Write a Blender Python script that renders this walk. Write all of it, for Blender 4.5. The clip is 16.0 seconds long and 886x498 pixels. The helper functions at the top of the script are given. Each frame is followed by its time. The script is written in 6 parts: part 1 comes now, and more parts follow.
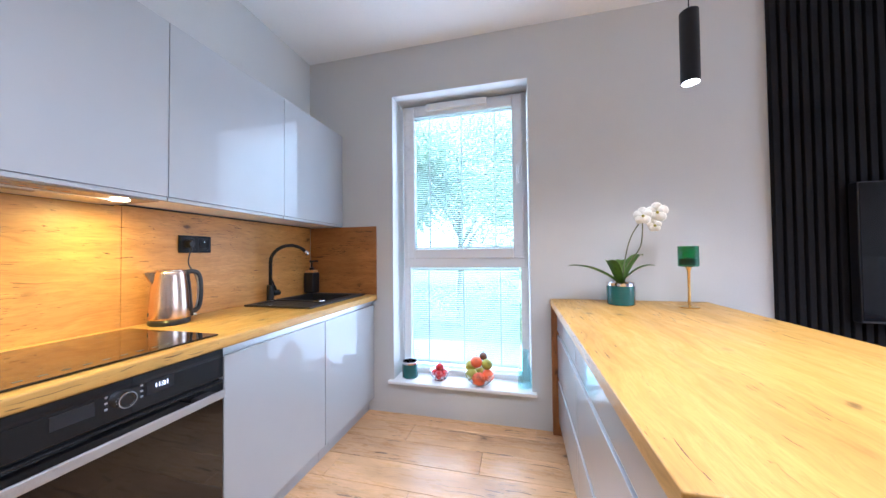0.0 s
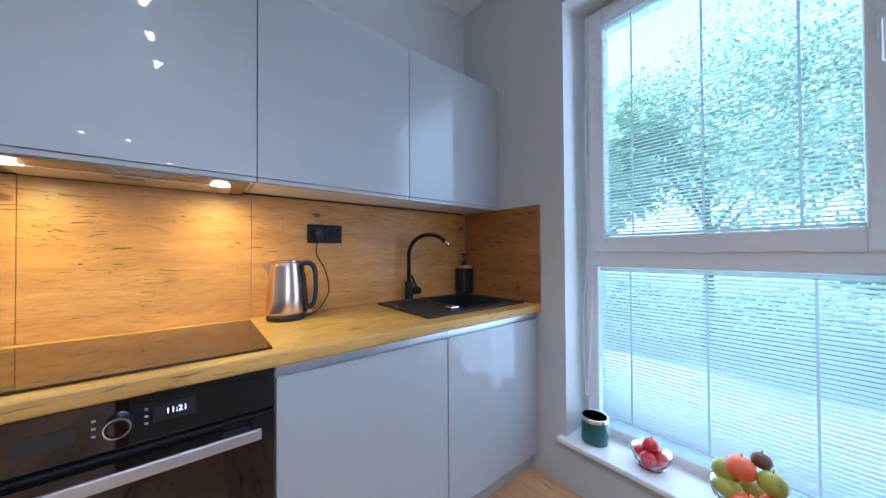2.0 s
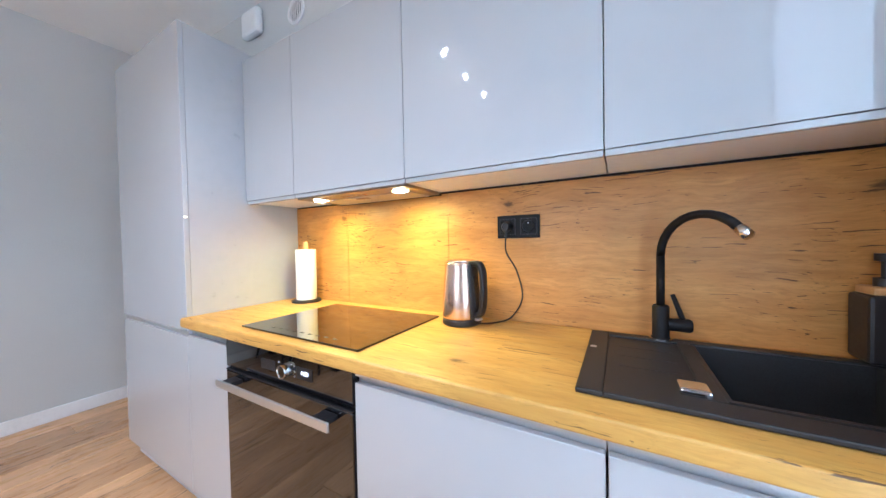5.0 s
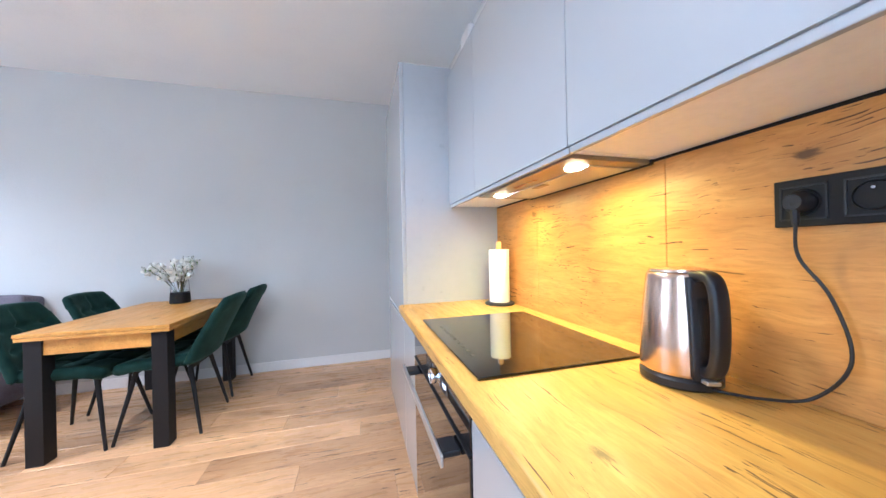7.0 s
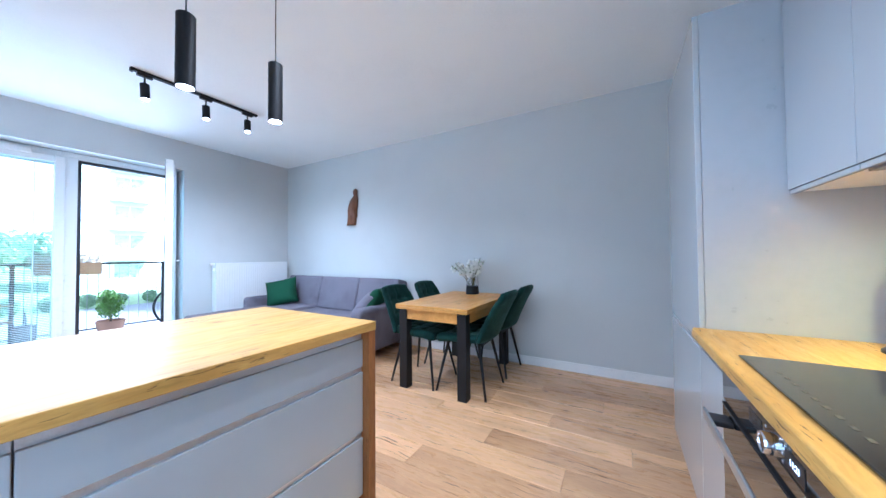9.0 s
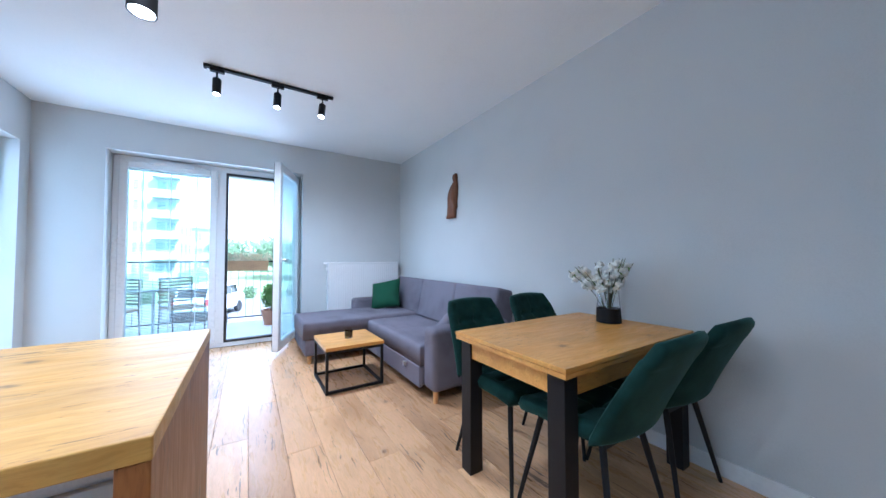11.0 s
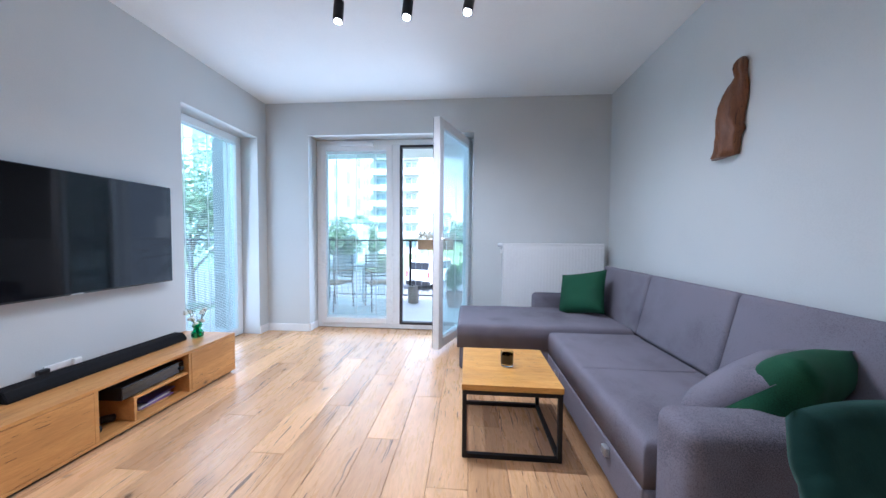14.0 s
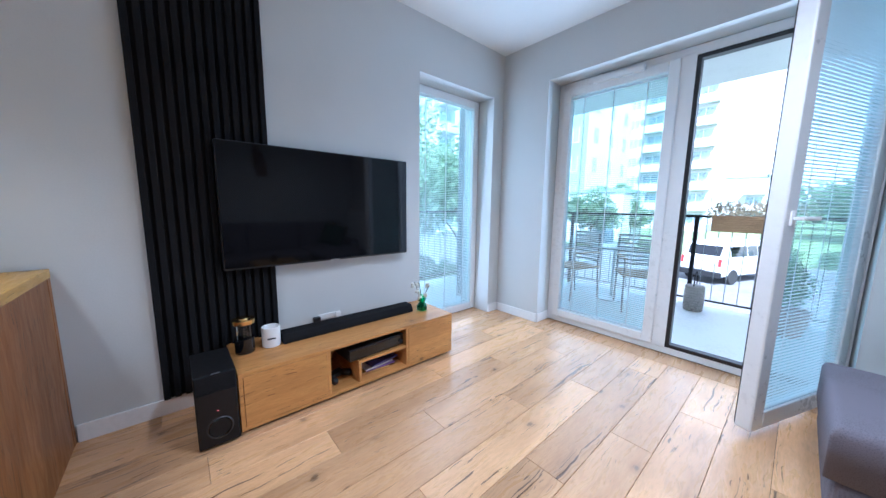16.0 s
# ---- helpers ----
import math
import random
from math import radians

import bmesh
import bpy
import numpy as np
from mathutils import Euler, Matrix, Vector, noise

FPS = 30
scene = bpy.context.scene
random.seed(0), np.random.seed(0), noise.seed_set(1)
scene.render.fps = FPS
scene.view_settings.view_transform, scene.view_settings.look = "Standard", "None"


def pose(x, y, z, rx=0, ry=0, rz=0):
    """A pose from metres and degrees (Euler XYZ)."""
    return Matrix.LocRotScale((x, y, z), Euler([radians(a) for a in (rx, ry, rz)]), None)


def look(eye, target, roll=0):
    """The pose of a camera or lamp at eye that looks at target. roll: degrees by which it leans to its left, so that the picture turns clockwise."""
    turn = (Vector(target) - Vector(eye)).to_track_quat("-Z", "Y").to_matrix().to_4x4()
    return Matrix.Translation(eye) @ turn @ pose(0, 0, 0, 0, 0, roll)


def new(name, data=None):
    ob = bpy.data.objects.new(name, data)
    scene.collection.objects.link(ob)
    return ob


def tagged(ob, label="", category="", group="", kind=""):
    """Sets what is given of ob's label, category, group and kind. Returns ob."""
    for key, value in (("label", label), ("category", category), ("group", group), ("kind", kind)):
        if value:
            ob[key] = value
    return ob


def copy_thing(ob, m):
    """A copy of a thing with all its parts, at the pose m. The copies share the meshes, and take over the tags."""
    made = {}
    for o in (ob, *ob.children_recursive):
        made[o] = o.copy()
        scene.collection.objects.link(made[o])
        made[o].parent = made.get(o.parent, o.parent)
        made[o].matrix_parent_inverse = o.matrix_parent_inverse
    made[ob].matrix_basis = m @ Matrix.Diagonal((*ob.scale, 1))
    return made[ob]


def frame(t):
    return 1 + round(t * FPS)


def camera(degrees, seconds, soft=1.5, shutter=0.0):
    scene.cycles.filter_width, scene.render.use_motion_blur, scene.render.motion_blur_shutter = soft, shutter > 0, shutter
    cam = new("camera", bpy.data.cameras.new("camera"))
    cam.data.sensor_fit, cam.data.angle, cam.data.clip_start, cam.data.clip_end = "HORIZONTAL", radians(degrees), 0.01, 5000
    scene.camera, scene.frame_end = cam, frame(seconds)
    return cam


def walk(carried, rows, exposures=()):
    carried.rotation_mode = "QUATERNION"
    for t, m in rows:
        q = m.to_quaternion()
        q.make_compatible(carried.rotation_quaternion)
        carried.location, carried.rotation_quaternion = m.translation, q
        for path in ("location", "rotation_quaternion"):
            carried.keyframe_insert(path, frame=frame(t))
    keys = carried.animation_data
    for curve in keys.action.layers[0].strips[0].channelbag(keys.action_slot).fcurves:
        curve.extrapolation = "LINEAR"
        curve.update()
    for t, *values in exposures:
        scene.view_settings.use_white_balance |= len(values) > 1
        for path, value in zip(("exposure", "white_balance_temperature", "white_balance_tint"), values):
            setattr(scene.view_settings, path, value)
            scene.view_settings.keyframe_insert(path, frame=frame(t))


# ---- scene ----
cam = camera(110.1, 16.0)
PATH = [
    (0, (1.056, -2.156, 1.155), (0.573, -0.215, 1.197), -0.6),
    (0.5, (1.051, -1.97, 1.157), (0.242, -0.141, 1.192), -0.3),
    (1, (1.037, -1.77, 1.163), (-0.089, -0.118, 1.191), -0.3),
    (1.5, (1.009, -1.585, 1.162), (-0.361, -0.128, 1.185), -0.3),
    (2, (0.943, -1.401, 1.134), (-0.621, -0.154, 1.157), -0.3),
    (2.5, (0.899, -1.219, 1.129), (-0.87, -0.284, 1.148), -0.4),
    (3, (0.855, -1.074, 1.122), (-1.055, -0.483, 1.158), -0.3),
    (3.2, (0.834, -1.006, 1.119), (-1.117, -0.566, 1.142), -0.3),
    (5.3, (0.561, -0.56, 1.174), (-1.044, -1.753, 1.134), -1.2),
    (5.5, (0.543, -0.551, 1.168), (-0.963, -1.866, 1.131), -1.3),
    (6, (0.459, -0.58, 1.146), (-0.771, -2.156, 1.119), -1.2),
    (6.5, (0.317, -0.609, 1.16), (-0.584, -2.395, 1.14), -1.2),
    (7, (0.209, -0.599, 1.157), (-0.324, -2.526, 1.155), -1.2),
    (7.5, (0.191, -0.558, 1.159), (0.048, -2.553, 1.175), -0.9),
    (8, (0.216, -0.531, 1.162), (0.467, -2.515, 1.193), -0.7),
    (8.5, (0.234, -0.536, 1.164), (0.872, -2.431, 1.206), -0.6),
    (9, (0.254, -0.617, 1.165), (1.247, -2.353, 1.209), -0.4),
    (9.5, (0.302, -0.833, 1.166), (1.611, -2.344, 1.211), -0.4),
    (9.7, (0.33, -0.949, 1.164), (1.704, -2.4, 1.222), -0.5),
    (11.8, (0.776, -2.214, 1.139), (2.648, -2.917, 1.152), -0.0),
    (12, (0.834, -2.26, 1.141), (2.747, -2.845, 1.144), -0.1),
    (12.5, (1.038, -2.377, 1.153), (3.015, -2.677, 1.147), -0.0),
    (13, (1.276, -2.42, 1.15), (3.262, -2.654, 1.136), 0.2),
    (13.5, (1.505, -2.433, 1.141), (3.494, -2.639, 1.103), 0.3),
    (14, (1.736, -2.42, 1.14), (3.728, -2.259, 1.067), 0.4),
    (14.5, (1.946, -2.41, 1.135), (3.865, -1.86, 1.011), 0.5),
    (15, (2.118, -2.378, 1.114), (3.889, -1.466, 0.944), 0.6),
    (15.5, (2.327, -2.303, 1.142), (3.88, -1.062, 0.925), 0.8),
    (16, (2.568, -2.201, 1.165), (3.865, -0.703, 0.893), 0.7),
]
EXPOSURES = [(0, 2.92, 5200, 19), (2, 2.29, 4850, 15), (3.2, 2.39, 5200, 20), (5.3, 3.26, 5250, 16), (7, 3.24, 5100, 16), (8.2, 3.09, 4900, 14), (9, 2.92, 4600, 11), (9.7, 2.76, 4600, 11), (12.0, 2.36, 4790, 11), (14, 2.26, 5050, 14), (15.5, 2.29, 4900, 12), (16, 2.14, 4850, 12)]
walk(cam, [(t, look(eye, target, roll)) for t, eye, target, roll in PATH], EXPOSURES)

# ---- light ----
world = bpy.data.worlds.new("sky")
scene.world = world
world.use_nodes = True
wn = world.node_tree
sky = wn.nodes.new("ShaderNodeTexSky")
sky.sky_type, sky.sun_disc = "NISHITA", False
sky.sun_elevation, sky.sun_rotation = radians(52), radians(239)
sky.dust_density = 1.0
wn.nodes["Background"].inputs[1].default_value = 0.15
haze = wn.nodes.new("ShaderNodeHueSaturation")
haze.inputs["Saturation"].default_value = 0.3
wn.links.new(sky.outputs[0], haze.inputs["Color"])
wn.links.new(haze.outputs[0], wn.nodes["Background"].inputs[0])

sun = new("sun", bpy.data.lights.new("sun", "SUN"))
sun.data.energy, sun.data.angle, sun.data.color = 4.2, radians(10), (1.0, 0.97, 0.93)
sun.matrix_world = look((0, 0, 0), (0.53, 0.32, -0.79))


def area_lamp(name, eye, target, w, h, watts, colour):
    ob = new(name, bpy.data.lights.new(name, "AREA"))
    ob.data.shape, ob.data.size, ob.data.size_y = "RECTANGLE", w, h
    ob.data.energy, ob.data.color = watts, colour
    ob.matrix_world = look(eye, target)
    return ob


def spot_lamp(name, eye, target, watts, colour, cone=100, blend=0.8, size=0.03):
    ob = new(name, bpy.data.lights.new(name, "SPOT"))
    ob.data.energy, ob.data.color, ob.data.spot_size, ob.data.spot_blend = watts, colour, radians(cone), blend
    ob.data.shadow_soft_size = size
    ob.matrix_world = look(eye, target)
    return ob


DAY = (0.84, 0.93, 1.0)
area_lamp("window_light_kitchen", (0.628, 0.118, 1.29), (0.628, -2, 1.25), 0.9, 2.05, 1.9, DAY)
area_lamp("window_light_balcony", (5.42, -1.5, 1.2), (3.0, -1.5, 1.1), 1.8, 2.2, 4.8, DAY)
area_lamp("window_light_side", (4.668, 0.14, 1.15), (4.668, -2, 1.05), 0.88, 2.1, 2.4, DAY)

# ---- materials ----


def material(name):
    m = bpy.data.materials.new(name)
    m.use_nodes = True
    return m, m.node_tree, m.node_tree.nodes["Principled BSDF"]


def mix_rgb(t, a, b, fac, mode="MIX"):
    n = t.nodes.new("ShaderNodeMix")
    n.data_type, n.blend_type = "RGBA", mode
    for sock, v in ((n.inputs[0], fac), (n.inputs[6], a), (n.inputs[7], b)):
        if isinstance(v, (float, int, tuple)):
            sock.default_value = (*v, 1) if isinstance(v, tuple) else v
        else:
            t.links.new(v, sock)
    return n.outputs[2]


def ramp(t, fac, stops):
    n = t.nodes.new("ShaderNodeValToRGB")
    while len(n.color_ramp.elements) < len(stops):
        n.color_ramp.elements.new(0.5)
    for e, (p, c) in zip(n.color_ramp.elements, stops):
        e.position, e.color = p, (*c, 1) if isinstance(c, tuple) else (c, c, c, 1)
    t.links.new(fac, n.inputs[0])
    return n.outputs[0]


def noise_at(t, coord, scale, stretch=(1, 1, 1), detail=4, rough=0.55, dist=0.0):
    mp = t.nodes.new("ShaderNodeMapping")
    mp.inputs["Scale"].default_value = stretch
    t.links.new(coord, mp.inputs[0])
    n = t.nodes.new("ShaderNodeTexNoise")
    n.inputs["Scale"].default_value, n.inputs["Detail"].default_value = scale, detail
    n.inputs["Roughness"].default_value, n.inputs["Distortion"].default_value = rough, dist
    t.links.new(mp.outputs[0], n.inputs["Vector"])
    return n.outputs["Fac"]


def relief(t, bsdf, height, strength, distance=0.002):
    b = t.nodes.new("ShaderNodeBump")
    b.inputs["Strength"].default_value, b.inputs["Distance"].default_value = strength, distance
    t.links.new(height, b.inputs["Height"])
    t.links.new(b.outputs[0], bsdf.inputs["Normal"])


def place_of(t, loose=False):
    """World position; loose: shifted at random for every piece."""
    g = t.nodes.new("ShaderNodeNewGeometry").outputs["Position"]
    if not loose:
        return g
    o = t.nodes.new("ShaderNodeObjectInfo").outputs["Random"]
    s = t.nodes.new("ShaderNodeMath")
    s.operation = "MULTIPLY"
    s.inputs[1].default_value = 57.0
    t.links.new(o, s.inputs[0])
    a = t.nodes.new("ShaderNodeVectorMath")
    a.operation = "ADD"
    t.links.new(g, a.inputs[0])
    t.links.new(s.outputs[0], a.inputs[1])
    return a.outputs[0]


def plain(name, colour, rough=0.5, metal=0.0, grain=60.0, amount=0.06, bump=0.0, coat=0.0, spread=0.06, spec=0.5):
    """A painted, plastic, metal or woven surface with slight unevenness at two scales."""
    m, t, b = material(name)
    p = place_of(t)
    fine = noise_at(t, p, grain, detail=3)
    broad = noise_at(t, p, 2.3, detail=3)
    k = t.nodes.new("ShaderNodeMath")
    k.operation = "ADD"
    t.links.new(fine, k.inputs[0])
    t.links.new(broad, k.inputs[1])
    dark = tuple(c * (1 - amount) for c in colour)
    light = tuple(min(1, c * (1 + amount)) for c in colour)
    t.links.new(ramp(t, k.outputs[0], [(0.7, dark), (1.3, light)]), b.inputs["Base Color"])
    t.links.new(ramp(t, k.outputs[0], [(0.6, max(0.0, rough - spread)), (1.4, min(1.0, rough + spread))]), b.inputs["Roughness"])
    b.inputs["Metallic"].default_value, b.inputs["Coat Weight"].default_value = metal, coat
    b.inputs["Coat Roughness"].default_value = 0.02
    b.inputs["Specular IOR Level"].default_value = spec
    if bump:
        relief(t, b, fine, bump)
    return m


def wood(name, pale, mid, dark, along="x", rough=0.42, loose=False, knots=1.0, coat=0.0, cracks=0.95, split=0.672, dash=5.0, cross=170):
    """Rustic oak: long grain, dark cracks, knots and broad tone changes, running along one axis."""
    m, t, b = material(name)
    p = place_of(t, loose)
    sway = t.nodes.new("ShaderNodeTexNoise")
    sway.inputs["Scale"].default_value, sway.inputs["Detail"].default_value = 5.0, 2.0
    off, amt, add_p = t.nodes.new("ShaderNodeVectorMath"), t.nodes.new("ShaderNodeVectorMath"), t.nodes.new("ShaderNodeVectorMath")
    off.operation, off.inputs[1].default_value = "SUBTRACT", (0.5, 0.5, 0.5)
    amt.operation, amt.inputs[1].default_value = "MULTIPLY", (0.045, 0.045, 0.045)
    add_p.operation = "ADD"
    t.links.new(p, sway.inputs["Vector"])
    t.links.new(sway.outputs["Color"], off.inputs[0])
    t.links.new(off.outputs[0], amt.inputs[0])
    t.links.new(p, add_p.inputs[0])
    t.links.new(amt.outputs[0], add_p.inputs[1])
    p = add_p.outputs[0]
    sd = {"x": (dash, cross, cross), "y": (cross, dash, cross), "z": (cross, cross, dash)}[along]
    st = {"x": (1, 9, 9), "y": (9, 1, 9), "z": (9, 9, 1)}[along]
    sk = {"x": (1, 2.6, 2.6), "y": (2.6, 1, 2.6), "z": (2.6, 2.6, 1)}[along]
    fine = noise_at(t, p, 15, st, 8, 0.68, 0.6)
    streak = noise_at(t, p, 3.2, st, 5, 0.6, 0.8)
    broad = noise_at(t, p, 1.7, sk, 3, 0.5, 0.3)
    col = mix_rgb(t, pale, mid, ramp(t, streak, [(0.34, 0.0), (0.66, 1.0)]))
    col = mix_rgb(t, col, tuple(c * 0.7 for c in mid), ramp(t, broad, [(0.48, 0.0), (0.72, 0.85)]))
    col = mix_rgb(t, col, tuple(c * 0.82 for c in mid), ramp(t, fine, [(0.46, 0.0), (0.62, 0.6)]))
    smear = noise_at(t, p, 5.0, st, 5, 0.7, 1.2)
    smear = mix_rgb(t, (0.0, 0.0, 0.0), ramp(t, smear, [(0.5, 0.0), (0.68, 0.55)]), ramp(t, broad, [(0.46, 0.0), (0.62, 1.0)]))
    col = mix_rgb(t, col, tuple(0.45 * a + 0.12 * b_ for a, b_ in zip(mid, dark)), smear)
    crack = noise_at(t, p, 1.0, sd, 3, 0.5, 0.5)
    where = noise_at(t, p, 2.4, sk, 2, 0.5)
    lean = t.nodes.new("ShaderNodeMath")
    lean.operation = "MULTIPLY_ADD"
    lean.inputs[1].default_value, lean.inputs[2].default_value = 0.42, -0.21
    t.links.new(where, lean.inputs[0])
    tail = t.nodes.new("ShaderNodeMath")
    tail.operation = "ADD"
    t.links.new(crack, tail.inputs[0])
    t.links.new(lean.outputs[0], tail.inputs[1])
    line = ramp(t, tail.outputs[0], [(split, 0.0), (split + 0.018, 0.75 * cracks), (split + 0.05, cracks)])
    col = mix_rgb(t, col, dark, line)
    xyz, both, flat = t.nodes.new("ShaderNodeSeparateXYZ"), t.nodes.new("ShaderNodeMath"), t.nodes.new("ShaderNodeCombineXYZ")
    t.links.new(p, xyz.inputs[0])
    for k, ax in enumerate(a for a in "XYZ" if a != along.upper()):
        t.links.new(xyz.outputs[ax], both.inputs[k])
    wide = t.nodes.new("ShaderNodeMath")
    wide.operation, wide.inputs[1].default_value = "MULTIPLY", 1.5
    t.links.new(both.outputs[0], wide.inputs[0])
    t.links.new(xyz.outputs[along.upper()], flat.inputs[0])
    t.links.new(wide.outputs[0], flat.inputs[1])
    v = t.nodes.new("ShaderNodeTexVoronoi")
    v.voronoi_dimensions = "2D"
    v.inputs["Scale"].default_value = 2.3
    t.links.new(flat.outputs[0], v.inputs["Vector"])
    wob = t.nodes.new("ShaderNodeMath")
    wob.operation = "MULTIPLY_ADD"
    wob.inputs[1].default_value, wob.inputs[2].default_value = 0.16, -0.08
    t.links.new(fine, wob.inputs[0])
    add = t.nodes.new("ShaderNodeMath")
    add.operation = "ADD"
    t.links.new(v.outputs["Distance"], add.inputs[0])
    t.links.new(wob.outputs[0], add.inputs[1])
    knot = ramp(t, add.outputs[0], [(0.015, knots), (0.035, 0.7 * knots), (0.05, 0.22 * knots), (0.13, 0.0)])
    some = t.nodes.new("ShaderNodeSeparateColor")
    t.links.new(v.outputs["Color"], some.inputs[0])
    knot = mix_rgb(t, (0.0, 0.0, 0.0), knot, ramp(t, some.outputs[0], [(0.45, 0.0), (0.8, 1.0)]))
    col = mix_rgb(t, col, tuple(0.6 * a + 0.2 * b_ for a, b_ in zip(dark, mid)), knot)
    if loose:
        o = t.nodes.new("ShaderNodeObjectInfo").outputs["Random"]
        col = mix_rgb(t, col, ramp(t, o, [(0.0, (0.76, 0.73, 0.71)), (0.5, (0.95, 0.94, 0.92)), (1.0, (1.12, 1.11, 1.08))]), 1.0, "MULTIPLY")
    t.links.new(col, b.inputs["Base Color"])
    t.links.new(ramp(t, streak, [(0.3, rough - 0.07), (0.7, rough + 0.08)]), b.inputs["Roughness"])
    b.inputs["Coat Weight"].default_value, b.inputs["Coat Roughness"].default_value = coat, 0.16
    relief(t, b, fine, 0.12, 0.0015)
    return m


def glass(name, tint=(1, 1, 1), rough=0.0, ior=1.45):
    m, t, b = material(name)
    b.inputs["Base Color"].default_value = (*tint, 1)
    b.inputs["Transmission Weight"].default_value, b.inputs["Roughness"].default_value = 1.0, rough
    b.inputs["IOR"].default_value = ior
    return m


def pane_glass(name):
    """Thin window pane: clear, with a weak mirror image by Fresnel."""
    m, t, b = material(name)
    t.nodes.remove(b)
    tr, gl = t.nodes.new("ShaderNodeBsdfTransparent"), t.nodes.new("ShaderNodeBsdfGlossy")
    gl.inputs["Roughness"].default_value = 0.01
    tr.inputs[0].default_value = (0.82, 0.94, 0.955, 1)
    lw, mx = t.nodes.new("ShaderNodeLayerWeight"), t.nodes.new("ShaderNodeMixShader")
    pw, sc = t.nodes.new("ShaderNodeMath"), t.nodes.new("ShaderNodeMath")
    pw.operation, pw.inputs[1].default_value = "POWER", 4.0
    sc.operation, sc.inputs[1].default_value, sc.inputs[2].default_value = "MULTIPLY_ADD", 0.9, 0.065
    t.links.new(lw.outputs["Facing"], pw.inputs[0])
    t.links.new(pw.outputs[0], sc.inputs[0])
    t.links.new(sc.outputs[0], mx.inputs[0])
    t.links.new(tr.outputs[0], mx.inputs[1])
    t.links.new(gl.outputs[0], mx.inputs[2])
    t.links.new(mx.outputs[0], t.nodes["Material Output"].inputs[0])
    return m


def glow(name, colour, strength):
    m, t, b = material(name)
    b.inputs["Base Color"].default_value = (0.8, 0.8, 0.8, 1)
    b.inputs["Emission Color"].default_value = (*colour, 1)
    b.inputs["Emission Strength"].default_value = strength
    return m


WALL = plain("wall_paint", (0.58, 0.592, 0.587), 0.7, grain=140, amount=0.025, bump=0.08, spec=0.3)
CEIL = plain("ceiling_paint", (0.85, 0.87, 0.87), 0.8, grain=120, amount=0.02, bump=0.05, spec=0.25)
WHITE = plain("white_paint", (0.80, 0.80, 0.80), 0.4, grain=50, amount=0.03, bump=0.02)
UPVC = plain("white_window_profile", (0.80, 0.81, 0.82), 0.28, grain=30, amount=0.02)
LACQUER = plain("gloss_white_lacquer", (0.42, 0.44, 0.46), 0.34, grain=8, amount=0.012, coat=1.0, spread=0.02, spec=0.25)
GREYLAC = plain("side_panel_grey_lacquer", (0.42, 0.44, 0.47), 0.3, grain=20, amount=0.02, coat=0.2)
ALU = plain("brushed_aluminium", (0.62, 0.63, 0.65), 0.32, 0.9, grain=200, amount=0.06)
# Coppery tint: the wood mirrored in the kettle is put into the steel colour.
STEEL = plain("brushed_steel_wood_reflection", (0.72, 0.54, 0.44), 0.21, 1.0, grain=3, amount=0.02, spread=0.01)
CHROME = plain("chrome", (0.8, 0.8, 0.82), 0.08, 1.0, grain=20, amount=0.02, spread=0.03)
BRASS = plain("brass", (0.72, 0.50, 0.20), 0.2, 1.0, grain=40, amount=0.06)
BLACK = plain("black_plastic", (0.012, 0.012, 0.014), 0.35, grain=80, amount=0.2)
BLACKM = plain("black_metal", (0.007, 0.007, 0.008), 0.5, 0.0, grain=90, amount=0.2, bump=0.02, spec=0.3)
BLACKG = plain("black_glass", (0.003, 0.003, 0.004), 0.035, grain=6, amount=0.1, coat=0.6, spread=0.01)
HOBG = plain("hob_glass", (0.008, 0.007, 0.006), 0.045, grain=6, amount=0.1, coat=0.5, spread=0.01)
GRANITE = plain("black_composite", (0.014, 0.014, 0.015), 0.42, grain=400, amount=0.5, bump=0.1)
FELT = plain("black_felt_slat", (0.011, 0.011, 0.012), 0.85, grain=300, amount=0.35, bump=0.25, spec=0.1)
OAK = wood("oak_worktop", (0.65, 0.39, 0.095), (0.57, 0.31, 0.062), (0.09, 0.045, 0.018), "y", 0.4, split=0.67, dash=4.0, cross=160)
OAKY = wood("oak_splashback", (0.63, 0.315, 0.076), (0.51, 0.23, 0.05), (0.045, 0.022, 0.01), "y", 0.42, split=0.67, dash=4.5, cross=230)
OAKX = wood("oak_furniture", (0.63, 0.32, 0.095), (0.53, 0.245, 0.066), (0.075, 0.034, 0.014), "x", 0.45, knots=0.9, split=0.7)
# Browner than the worktop oak: the island panels' shade is put into the colour.
OAKZ = wood("oak_panel_shaded", (0.35, 0.145, 0.038), (0.25, 0.092, 0.022), (0.04, 0.02, 0.009), "z", 0.45, split=0.665)
OAKT = wood("oak_tabletop", (0.73, 0.395, 0.095), (0.63, 0.305, 0.06), (0.10, 0.045, 0.018), "y", 0.36, knots=1.0, split=0.69)
PLANK = wood("oak_floor_plank", (0.78, 0.495, 0.262), (0.66, 0.385, 0.187), (0.10, 0.058, 0.033), "x", 0.29, True, 1.0, 0.06, 0.9, 0.672, 0.8, 80)
SUBFLOOR = plain("floor_joint", (0.13, 0.08, 0.05), 0.7)
BEECH = plain("pale_wood", (0.55, 0.30, 0.11), 0.45, grain=70, amount=0.15)
SOFA = plain("grey_woven_fabric", (0.137, 0.127, 0.151), 0.92, grain=300, amount=0.42, bump=0.45, spec=0.15)
VELVET, vt, vb = material("green_velvet")
_p = place_of(vt)
_n = noise_at(vt, _p, 7, detail=4)
_f = noise_at(vt, _p, 320, detail=2)
